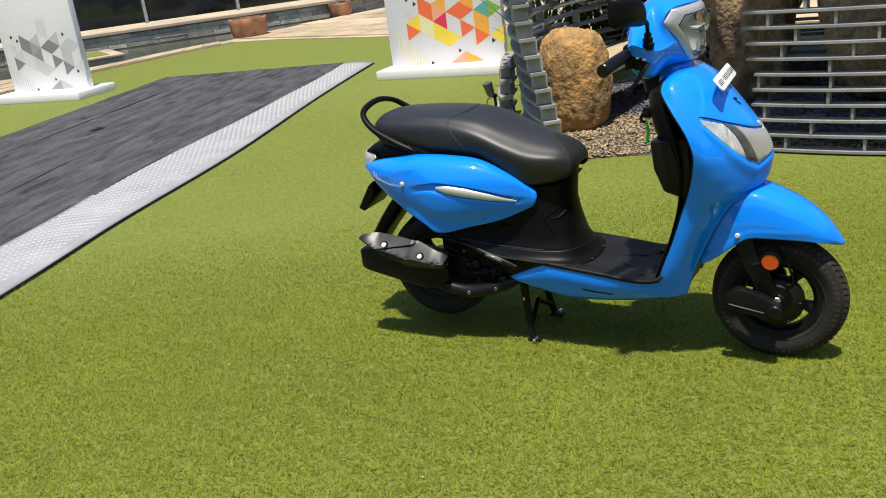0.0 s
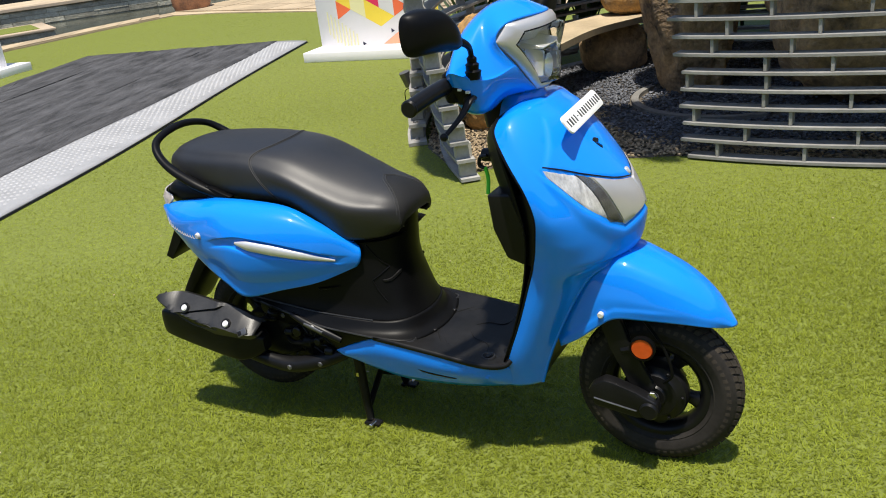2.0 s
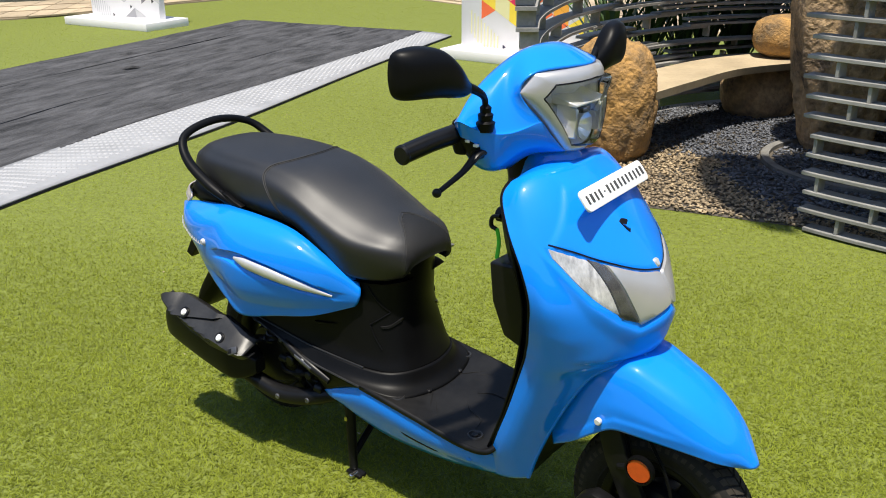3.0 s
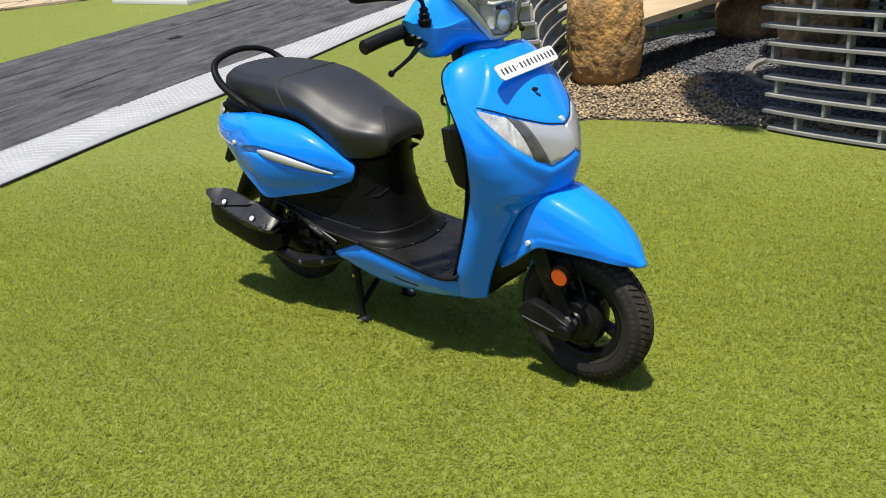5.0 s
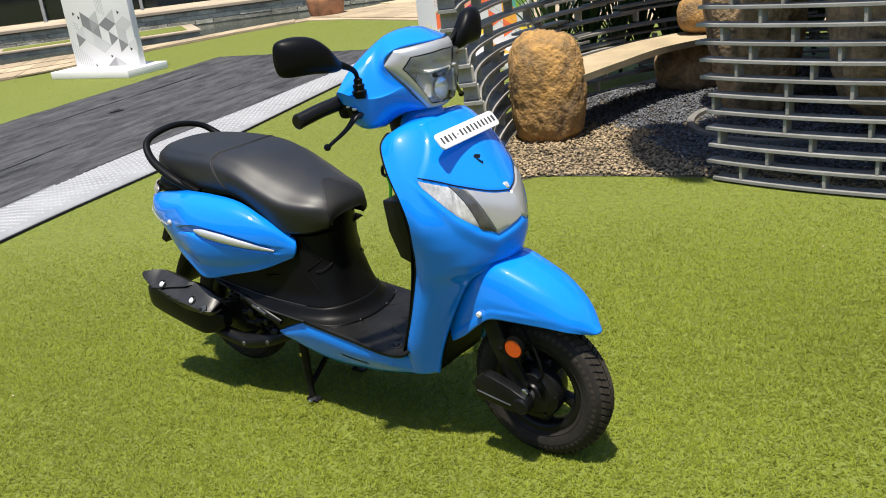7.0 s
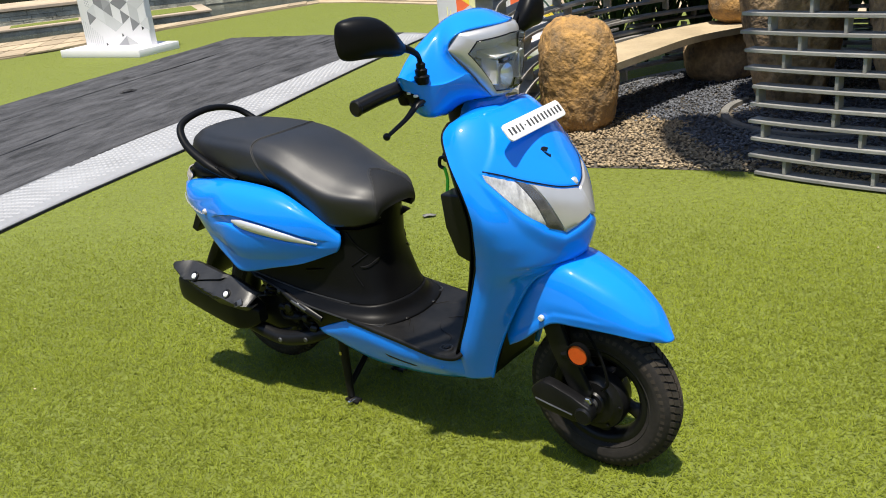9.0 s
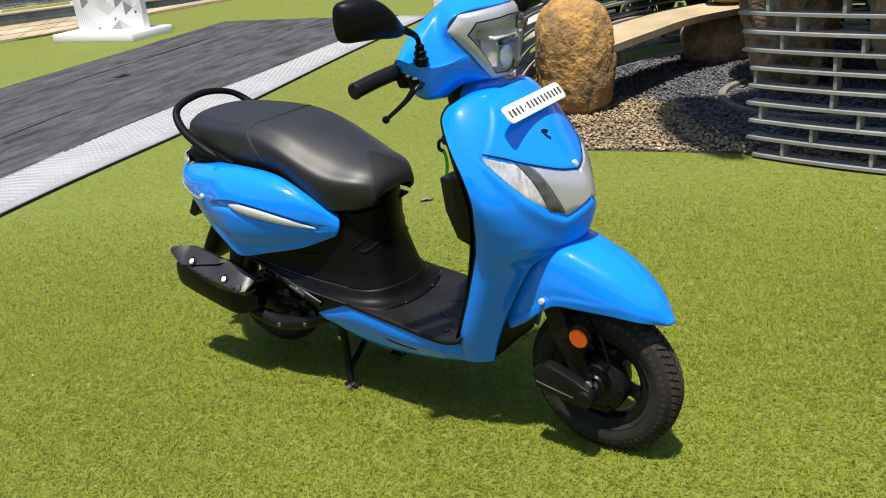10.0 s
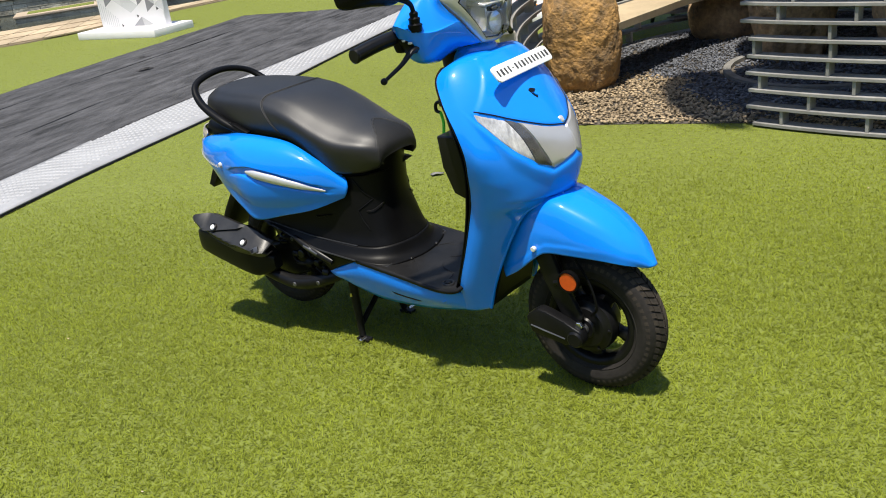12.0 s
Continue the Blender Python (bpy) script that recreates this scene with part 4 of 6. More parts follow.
for s, b, t in zip((-1, 1), twin(grid_mesh(G)), smooth_trees):
    cv = part("side_cover", b, BLUE, scooter, "glossy bright blue side cover", thick=.006)
    line = []
    for u, z in crom(np.array([(-1.140, .645), (-1.10, .638), (-1.03, .623), (-.95, .601), (-.868, .577)]), 30):
        h = t.ray_cast(Vector((u, 2 * s, z)), Vector((0, -s, 0)))[0]
        line.append((h.x, h.y + .005 * s, h.z))
    strip = tube(line, [.002, .0078, .0085, .0065, .0015], 14, 60, flat=1.85)
    part("trim_strip", strip, TRIM, cv, "satin silver trim strip")
    # badge lettering as a plain silver stroke with a small block at its end
    pts = []
    for k in range(60):
        f = k / 59
        u = -1.436 + .135 * f
        z = np.interp(u, [-1.436, -1.404, -1.35, -1.30], [.676, .660, .648, .645]) + (.0085 if k < 12 else .0045) * math.sin(k * 1.15)
        h = t.ray_cast(Vector((u + .002 * math.cos(k * 1.15), 2 * s, z)), Vector((0, -s, 0)))[0]
        if h is not None:
            pts.append((h.x, h.y + .0085 * s, h.z))
    if len(pts) > 3:
        part("badge", tube(pts, .0011, 6, 300), LAMP_SILVER, cv, "small silver badge stroke")
    star = decal([(-1.300, .656), (-1.29, .660), (-1.280, .656)], [(-1.300, .640), (-1.29, .637), (-1.280, .640)], "y", t, .008, 6, 5, side=s)
    part("badge_mark", star, LAMP_SILVER, cv, "small silver badge mark")

# seat
SEAT = [
    [(-1.475, -.03, .795), (-1.485, -.05, .815), (-1.485, -.05, .838), (-1.475, -.03, .852), (-1.47, 0, .858)],
    [(-1.425, -.118, .768), (-1.445, -.132, .80), (-1.445, -.122, .845), (-1.435, -.08, .872), (-1.43, 0, .878)],
    [(-1.30, -.145, .745), (-1.31, -.158, .785), (-1.31, -.153, .840), (-1.31, -.112, .876), (-1.31, 0, .886)],
    [(-1.15, -.150, .735), (-1.15, -.170, .775), (-1.15, -.161, .838), (-1.15, -.116, .872), (-1.15, 0, .884)],
    [(-1.02, -.150, .725), (-1.02, -.170, .765), (-1.02, -.172, .814), (-1.02, -.110, .854), (-1.02, 0, .868)],
    [(-.92, -.148, .665), (-.90, -.166, .712), (-.90, -.172, .762), (-.90, -.102, .805), (-.90, 0, .824)],
    [(-.845, -.144, .632), (-.83, -.156, .682), (-.82, -.161, .730), (-.815, -.092, .770), (-.815, 0, .789)],
    [(-.755, -.122, .632), (-.74, -.128, .672), (-.735, -.128, .716), (-.732, -.076, .745), (-.730, 0, .759)],
    [(-.708, -.090, .640), (-.694, -.096, .664), (-.688, -.084, .696), (-.684, -.052, .714), (-.682, 0, .720)],
    [(-.702, -.080, .645), (-.690, -.084, .655), (-.683, -.070, .672), (-.677, -.042, .680), (-.674, 0, .684)],
]
SEAT = [[*r[:3], tuple((a + b) / 2 for a, b in zip(r[2], r[3])), *r[3:]] for r in SEAT]
def seat_skin():
    bm = half_loft(SEAT, 30, 200)
    inner = [v for v in bm.verts if not v.is_boundary]
    for k in range(16):
        bmesh.ops.smooth_vert(bm, verts=inner, factor=.5, use_axis_x=True, use_axis_y=True, use_axis_z=True)
    return bm


bm = seat_skin()
seat_tree = skin_tree(bm)
seat = part("seat", bm, VINYL, scooter, "black vinyl dual seat with stitched seams", thick=.01)


def seam(pts, r=.0017):
    """A stitched seam over the seat, given on its right half from the middle outwards."""
    half = []
    for q in crom(np.array(pts), 40):
        p, nor = seat_tree.find_nearest(Vector(q))[:2]
        half.append(tuple(p + (Vector(q) - Vector((q[0], 0, .74))).normalized() * .0006))
    return tube([(x, -y, z) for x, y, z in reversed(half[1:])] + half, r, 6, 160)


part("seat_seam", seam([(-1.090, 0, .882), (-1.094, -.04, .881), (-1.106, -.08, .878), (-1.127, -.125, .866), (-1.128, -.152, .848), (-1.09, -.172, .80), (-1.045, -.158, .745)]), THREAD, seat)
part("seat_seam", seam([(-.772, 0, .774), (-.758, -.025, .767), (-.726, -.05, .752), (-.700, -.075, .722), (-.692, -.088, .69), (-.690, -.086, .655)]), THREAD, seat)
nose = seat_skin()
bmesh.ops.delete(nose, geom=[f for f in nose.faces if f.calc_center_median().x < np.interp(abs(f.calc_center_median().y), [0, .025, .05, .075, .09], [-.772, -.758, -.726, -.700, -.691])], context="FACES")
for v in nose.verts:
    d = (v.co - Vector((-.78, 0, .70))).normalized()
    v.co += d * .0012
part("seat_nose", nose, VINYL_DARK, seat, "matt black grained vinyl nose")
part("stitch_line", seam([(-.780, 0, .777), (-.765, -.027, .770), (-.733, -.053, .756), (-.707, -.079, .724), (-.699, -.092, .69)], .0009), THREAD_LIGHT, seat)
part("stitch_line", seam([(-1.083, 0, .882), (-1.087, -.04, .881), (-1.099, -.08, .878), (-1.120, -.125, .866), (-1.121, -.152, .848), (-1.083, -.172, .80), (-1.038, -.158, .745)], .0009), THREAD_LIGHT, seat)
part("seat_pan", half_loft([[(x + (.0), y * .96, z - .012) for x, y, z in r] for r in [[r[0], (r[0][0], r[0][1] * .5, r[0][2] - .005), (r[0][0], 0, r[0][2] - .01)] for r in SEAT[1:9]]], 10, 30), BLACK_PLASTIC, scooter)

# grab rail, tail, mudguard
rail = [(-1.235, -.160, .742), (-1.33, -.170, .782), (-1.44, -.160, .838), (-1.500, -.116, .890), (-1.506, 0, .914), (-1.500, .116, .890), (-1.44, .160, .838), (-1.33, .170, .782), (-1.235, .160, .742)]
part("grab_rail", tube(rail, [.014, .018, .0145, .012, .012, .012, .0145, .018, .014], 14, 90, flat=.8), BLACK_PLASTIC, scooter, "matt black grab rail")
for s in (-1, 1):
    part("rail_bolt", drum(.008, .008, (-1.285, .172 * s, .772), "y"), BLACK_METAL, scooter)
    part("rail_bracket", prism([(-1.295, .776), (-1.262, .772), (-1.235, .760), (-1.200, .749), (-1.205, .738), (-1.262, .738), (-1.290, .752)], .155 * s, .176 * s, .004, 2), BLACK_PLASTIC, scooter)
tail = loft([ring(-1.25, 0, .735, .16, .03, 3), ring(-1.38, 0, .735, .155, .042, 3), ring(-1.47, 0, .73, .13, .042, 3), ring(-1.53, 0, .715, .085, .03, 3)], 20, 20, True, True)
part("tail_cover", tail, BLACK_PLASTIC, scooter, "matt black tail cover")
lamp = half_loft([[(-1.455, -.148, .735), (-1.525, -.10, .737), (-1.55, 0, .737)], [(-1.45, -.156, .72), (-1.53, -.11, .715), (-1.558, 0, .712)], [(-1.49, -.145, .695), (-1.53, -.105, .690), (-1.552, 0, .688)]], 18, 10)
part("tail_lamp", lamp, RED_LENS, scooter, "clear tail lamp lens", thick=.004)
under = half_loft([[(-1.50, -.12, .67), (-1.53, -.07, .675), (-1.545, 0, .68)], [(-1.42, -.16, .60), (-1.48, -.08, .60), (-1.50, 0, .60)], [(-1.33, -.17, .55), (-1.38, -.08, .53), (-1.40, 0, .53)]], 12, 14)
part("tail_underside", under, BLACK_PLASTIC, scooter, thick=.004)
flap = loft([ring(-1.40, 0, .56, .075, .040, 3.5), ring(-1.46, 0, .49, .078, .044, 3.5), ring(-1.52, 0, .42, .076, .042, 3.5), ring(-1.575, 0, .345, .078, .034, 3.5), ring(-1.60, 0, .300, .075, .012, 3.5)], 14, 20, True, True)
part("rear_mudguard", flap, BLACK_PLASTIC, scooter, "black rear mudguard flap")
part("plate_holder", prism([(-1.53, .605), (-1.555, .585), (-1.615, .490), (-1.590, .478), (-1.53, .55)], -.08, .08, .003, 1), BLACK_PLASTIC, scooter)
inner_guard = tube([(-1.10, 0, .50), (-1.20, 0, .515), (-1.32, 0, .49), (-1.41, 0, .42)], .045, 12, 20, flat=.35)
part("wheel_hugger", inner_guard, BLACK_PLASTIC, scooter)

# engine, exhaust, stand
eng = loft([ring(-1.13, .02, .30, .10, .075, 3), ring(-1.05, .0, .31, .125, .085, 3), ring(-.95, 0, .30, .12, .075, 3), ring(-.86, 0, .285, .08, .05, 3)], 18, 18, True, True)
engine = part("engine", eng, BLACK_METAL, scooter, "black painted engine")
part("fan_cover", lathe([(.001, -.012), (.03, -.014), (.052, -.006), (.066, 0), (.07, .02), (.001, .02)], 32, "y", (-1.025, -.135, .293)), BLACK_PLASTIC, engine)
for k in range(10):
    a = 2 * math.pi * k / 10
    part("fan_rib", tube([(-1.025 + .02 * math.cos(a), -.151, .293 + .02 * math.sin(a)), (-1.025 + .06 * math.cos(a + .3), -.143, .293 + .06 * math.sin(a + .3))], .003, 6, 4), BLACK_METAL, engine)
for u, z in ((-1.12, .36), (-1.0, .235), (-.93, .36)):
    part("engine_bolt", drum(.008, .014, (u, -.14, z), "y", 6), GREY_METAL, engine)
part("case_cover", tube([(-1.04, .13, .29), (-1.24, .14, .265)], [.085, .075], 20, 10, flat=.95), BLACK_METAL, engine)
part("swing_arm", prism([(-1.05, .33), (-1.27, .30), (-1.28, .24), (-1.2, .23), (-1.05, .27)], -.11, -.07, .008, 2), BLACK_METAL, engine)
spring = [(-1.18 + .10 * q - .020 * math.cos(q * 44), -.135 + .020 * math.sin(q * 44), .33 + .15 * q) for q in np.linspace(0, 1, 60)]
part("rear_spring", tube(spring, .005, 6, 160), BLACK_METAL, scooter)
part("cable_guide", tube([(-1.002, -.193, .372), (-.972, -.194, .362), (-.942, -.193, .350)], .0085, 10, 12), GREY_METAL, scooter, "bare metal cable end")
part("cable_boot", tube([(-1.052, -.186, .394), (-1.0, -.188, .371), (-.945, -.187, .350), (-.890, -.180, .325)], [.008, .013, .014, .011], 10, 24), BLACK_METAL, scooter)
for k in range(3):
    part("cable", tube([(-1.10 + .01 * k, -.13, .40 - .02 * k), (-1.0, -.15, .36 - .015 * k), (-.93, -.15, .30 - .01 * k), (-.88, -.12, .27)], .005, 6, 20), BLACK_PLASTIC, scooter)

can = loft([ring(-1.530, -.20, .338, .028, .030, 4.5), ring(-1.522, -.20, .337, .041, .042, 4.5), ring(-1.48, -.20, .334, .048, .050, 4.5), ring(-1.38, -.20, .318, .051, .056, 4.5), ring(-1.27, -.196, .294, .050, .058, 4.5), ring(-1.225, -.192, .285, .044, .052, 4.5), ring(-1.185, -.188, .283, .030, .036, 4), ring(-1.165, -.186, .283, .018, .022, 4)], 36, 44, True, True)
muffler = part("muffler", can, BLACK_METAL, scooter, "satin black muffler")
# faceted shield: a raised blade along the top over a lower facet, leaning in towards the top
US = np.linspace(-1.512, -1.152, 64)
TOP = np.interp(US, [-1.512, -1.490, -1.455, -1.377, -1.293, -1.211, -1.165, -1.152], [.432, .447, .447, .437, .421, .398, .378, .368])
LOW = np.interp(US, [-1.512, -1.487, -1.431, -1.373, -1.306, -1.204, -1.165, -1.152], [.426, .404, .367, .343, .324, .322, .324, .330])
FOLD = np.interp(US, [-1.512, -1.479, -1.458, -1.396, -1.300, -1.275, -1.152], [.429, .410, .399, .399, .407, .414, .360])
rows = []
for u, t1, t0, fold in zip(US, TOP, LOW, FOLD):
    fold = min(max(fold, t0 + .2 * (t1 - t0)), t1 - .08 * (t1 - t0))
    step = .010 * smooth_step((u + 1.512) / .02) * smooth_step((-1.275 - u) / .02)
    taper, nose = smooth_step((u + 1.512) / .08), .020 * smooth_step((u + 1.19) / .05) ** 2
    row = []
    for z in (*np.linspace(t0, fold - .0016, 12), *np.linspace(fold + .0004, t1, 8)):
        w = (z - t0) / (t1 - t0)
        y = -.248 - .022 * min(1, w / .4) + .060 * taper * max(0, (w - .4) / .6) - (step if z > fold else 0)
        row.append((u, y + nose + .014 * (1 - taper), z - (.4 * step if z <= fold and z > fold - .002 else 0)))
    rows.append([(u, row[0][1] + .022, t0 + .004), *row, (u, row[-1][1] + .004 + .016 * taper, t1 - .008)])
bm = grid_mesh(np.array(rows))
shield_tree = skin_tree(bm)
sh = part("heat_shield", bm, SHIELD_PLASTIC, muffler, "dusty black faceted heat shield", 25, thick=.005)


def on_shield(u, z, off=0.0):
    h = shield_tree.ray_cast(Vector((u, -2, z)), Vector((0, 1, 0)))
    return (u, (h[0].y if h[0] is not None else -.25) - off, z)


# the notch's darkness is a flat black patch on the shield
part("notch_shade", decal([(-1.455, .393), (-1.39, .378), (-1.345, .376), (-1.285, .357)], [(-1.42, .370), (-1.37, .353), (-1.33, .350), (-1.283, .352)], "y", shield_tree, .0016, 12, 6), BLACK_METAL, sh, "black patch for the shaded notch in the shield")
part("cut_edge", tube([on_shield(u, z, .0008) for u, z in ((-1.455, .388), (-1.42, .366), (-1.37, .3485), (-1.285, .350))], .0022, 6, 24), SHIELD_PLASTIC, sh)
slot_at = Matrix.Translation(on_shield(-1.186, .353, -.001)) @ Matrix.Rotation(radians(-30), 4, "X") @ Matrix.Rotation(radians(-28), 4, "Y")
part("shield_slot", moved(block(.034, .006, .020, (0, 0, 0), .002), slot_at), GREY_METAL, sh, "bare metal slot")
part("slot_mouth", moved(block(.012, .004, .013, (-.008, -.0025, 0), .001), slot_at), BLACK_METAL, sh)
for u, z in ((-1.400, .408), (-1.250, .370)):
    at = on_shield(u, z, .0)
    for name, bm, m in (("bolt_washer", drum(.0175, .006, (0, 0, 0), "y", 24), BLACK_METAL), ("bolt_head", drum(.0105, .013, (0, 0, 0), "y", 24, .003), BOLT)):
        part(name, moved(bm, Matrix.Translation(at) @ Matrix.Rotation(radians(-38), 4, "X")), m, sh, "bright bolt head" if m is BOLT else "")
part("tail_pipe", tube([(-1.52, -.2, .352), (-1.545, -.2, .354)], .013, 16, 3), BLACK_METAL, muffler)
pipe = part("exhaust_pipe", tube([(-1.26, -.185, .250), (-1.21, -.182, .232), (-1.10, -.172, .210), (-.99, -.158, .230), (-.90, -.13, .262), (-.86, -.06, .29)], [.02, .023, .026, .024, .016, .015], 16, 40), BLACK_METAL, scooter, "black exhaust pipe")
for u, z in ((-1.09, .212), (-.985, .229)):
    part("pipe_bolt", drum(.0085, .01, (u, -.194 if u < -1.05 else -.178, z), "y", 20), GREY_METAL, pipe)

rng = random.Random(21)
part("cable_clip", block(.05, .012, .018, (-.985, -.172, .352), .003), BLACK_PLASTIC, scooter)
for k in range(5):
    u, z = -1.10 + .035 * k, .31 - .012 * k + .02 * (k % 2)
    part("engine_fitting", drum(.012 + .004 * (k % 3), .03, (u, -.150, z), "xyz"[k % 2], 14, .003), (BLACK_METAL, BLACK_GLOSS, BLACK_PLASTIC)[k % 3], engine)
part("oil_pipe", tube([(-1.13, -.14, .30), (-1.08, -.165, .285), (-1.01, -.16, .295), (-.95, -.14, .32)], .007, 8, 20), BLACK_PLASTIC, engine)
part("air_box", loft([ring(-1.22, -.06, .385, .06, .05, 4), ring(-1.12, -.07, .375, .075, .055, 4), ring(-1.0, -.07, .37, .07, .05, 4)], 16, 10, True, True), BLACK_PLASTIC, scooter, "black air box")
part("chain_case", loft([ring(-1.30, -.10, .25, .03, .05, 4), ring(-1.18, -.105, .27, .035, .07, 4), ring(-1.08, -.10, .29, .035, .06, 4)], 16, 10, True, True), BLACK_METAL, scooter)
stand_bms = []
for s in (-1, 1):
    stand_bms.append(tube([(-.905, .095 * s, .235), (-.898, .10 * s, .14), (-.880, .115 * s, .018)], [.017, .015, .012], 12, 20))
    stand_bms.append(block(.055, .03, .012, (-.868, .118 * s, .008), .004))
    stand_bms.append(tube([(-.885, .112 * s, .05), (-.895, .0, .12)], .010, 10, 10))
part("centre_stand", join(*stand_bms), BLACK_METAL, scooter, "black steel centre stand")
for s in (-1, 1):
    part("stand_foot_pin", drum(.007, .03, (-.862, .135 * s, .014), "y"), STEEL, scooter)
part("yellow_mark", block(.008, .004, .012, (-.902, -.116, .17), .001), mat("yellow_paint", (.6, .5, .05), .5), scooter)

# green tag hanging from the key
tag = empty("key_tag", scooter.matrix_basis @ pose(-.413, -.1, .80), "green plastic tag hanging from the hook", "tag")
part("strap", tube([(0, 0, .042), (.004, .003, .01), (.001, 0, -.03)], .0055, 8, 12, flat=.5), GREEN_TAG, tag)

# ---- the slatted pavilion ----
def arc_plank(cx, cy, r0, r1, a0, a1, z, t, n=30, lean=0.0, wob=0.0, seed=0):
    """A flat curved plank between two radii."""
    rg = random.Random(seed)
    G = []
    ph = rg.uniform(0, 6)
    for i in range(n + 1):
        a = radians(a0 + (a1 - a0) * i / n)
        dz = wob * math.sin(3 * a + ph)
        row = []
        for r, h in ((r0, -t / 2), (r1, -t / 2), (r1, t / 2), (r0, t / 2)):
            row.append((cx + r * math.cos(a), cy + r * math.sin(a), z + h + dz))
        G.append(row)
    return grid_mesh(np.array(G), close_u=True, caps=True)


def slat_wall(name, cx, cy, r_in, r_out, a0, a1, levels, step, label, end_drift=0.0, rad_drift=0.0, nb=9, seed=1):
    rg = random.Random(seed)
    top = new(name)
    tagged(top, label, "slatted screen")
    for k in range(levels):
        z = .02 + k * step
        e0 = a0 + end_drift * k + rg.uniform(-.4, .4)
        rr = rad_drift * k
        bm = arc_plank(cx, cy, r_in + rr, r_out + rr, e0, a1, z, .018, 40)
        bmesh.ops.bevel(bm, geom=bm.edges[:], offset=.002, segments=1, affect="EDGES")
        part("slat", bm, SLAT, top)
        spac = []
        for j in range(nb):
            f = (j + .55 * (k % 2) + rg.uniform(.02, .5)) / nb
            if f > 1:
                continue
            a = radians(e0 + (a1 - e0) * f)
            r = (r_in + r_out) / 2 + rr
            at = (cx + r * math.cos(a), cy + r * math.sin(a), z + step / 2)
            rot = Matrix.Rotation(a, 3, "Z")
            part("spacer", block((r_out - r_in) * .8, .018, step - .018, at, .002, 1, rot), SLAT, top)
    return top


def path_wall(name, path, half, levels, step, label, drift, gaps, seed):
    """A screen of flat planks that follow a curve, with upright spacers between them."""
    rg = random.Random(seed)
    top = new(name)
    tagged(top, label, "slatted screen")
    P0 = crom(np.array(path, float), 90)
    T = np.gradient(P0, axis=0)
    T /= np.linalg.norm(T, axis=1)[:, None]
    N = np.stack([-T[:, 1], T[:, 0]], 1)
    w = np.clip(1 - np.arange(90) / 30, 0, 1)[:, None]
    for k in range(levels):
        z = .02 + k * step
        lean = drift * (min(k, 9) + .55 * max(0, k - 9))
        C = P0 + w * np.array([[lean, 0]]) + rg.uniform(-.005, .005)
        hw = half * rg.uniform(.94, 1.06)
        G = np.zeros((90, 4, 3))
        for q, (sgn, h) in enumerate(((-1, -.009), (1, -.009), (1, .009), (-1, .009))):
            G[:, q, :2] = C + N * sgn * hw
            G[:, q, 2] = z + h + .003 * np.sin(np.arange(90) * .15 + k)
        cuts = [0]
        while cuts[-1] < 89:
            cuts.append(min(89, cuts[-1] + (rg.randint(30, 40) if cuts[-1] == 0 else rg.randint(9, 24))))
        for c0, c1 in zip(cuts, cuts[1:]):
            if c1 - c0 < 3:
                continue
            seg = G[c0:c1 + 1 + (2 if c1 < 86 else 0)].copy()
            if c0:
                seg[:, :, 2] += rg.uniform(-.022, .022)
                seg[:, :, :2] += N[c0] * rg.uniform(-.035, .035)
            part("slat", grid_mesh(seg, close_u=True, caps=True), SLAT, top)
            if c0 and rg.random() < .6:
                # a loose plank between two courses
                seg[:, :, 2] += step * rg.uniform(.35, .65)
                seg[:, :, :2] += N[c0] * rg.uniform(-.03, .03)
                part("slat", grid_mesh(seg[:max(4, len(seg) - rg.randint(0, 8))], close_u=True, caps=True), SLAT, top)
        end = C[0] + T[0] * (.062 + rg.uniform(0, .012))
        part("spacer", block(.05, half * 1.7, step - .018, (end[0], end[1], z + step / 2), .002, 1, Matrix.Rotation(math.atan2(T[0, 1], T[0, 0]), 3, "Z")), SPACER, top)
        i = 3
        while i < 88:
            a = math.atan2(T[i, 1], T[i, 0])
            part("spacer", block(.02, half * 1.2, step - .018, (C[i, 0], C[i, 1], z + step / 2), .002, 1, Matrix.Rotation(a, 3, "Z")), SPACER, top)
            i += rg.choice(gaps)
    return top


SCREEN = [(.826, 5.36), (.765, 5.8), (.765, 6.3), (.86, 6.9), (1.14, 7.5), (1.68, 8.08), (2.4, 8.42), (3.3, 8.4), (4.1, 7.8), (4.5, 6.6), (4.5, 5.6)]
path_wall("slatted_screen", SCREEN, .054, 20, .102, "weathered grey slatted screen curving behind the bench", -.0212, (6, 8, 10, 13), 3)
slat_wall("slatted_wall", 4.43, 7.95, 3.51, 3.60, 227.6, 262, 32, .0914, "weathered grey slatted wall of stacked curved planks", end_drift=-.15, nb=5, seed=5)


def boulder(name, at, sx, sy, sz, seed, material, label, sub=5, rough=.07, p=2.6):
    bm = bmesh.new()
    bmesh.ops.create_icosphere(bm, subdivisions=sub, radius=1)
    off = Vector((seed * 3.1, seed * 1.7, seed * .9))
    for v in bm.verts:
        c = v.co.normalized()
        q = 1 / (sum(abs(k) ** p for k in c) ** (1 / p))
        c = c * q
        d = 1 + rough * noise.fractal(c * 1.3 + off, 1.0, 2.0, 4) + rough * .42 * noise.fractal(c * 6 + off, .7, 2.1, 6)
        v.co = Vector((c.x * sx * d, c.y * sy * d, c.z * sz * d))
    ob = part(name, bm, material, None, "", 80)
    ob.location = (at[0], at[1], at[2] + sz * .96)
    return tagged(ob, label, "boulder")


boulder("boulder", (1.12, 6.55, -.03), .252, .22, .394, 2, ROCK, "rounded ochre boulder standing at the gravel bed", sub=6, p=2.9)
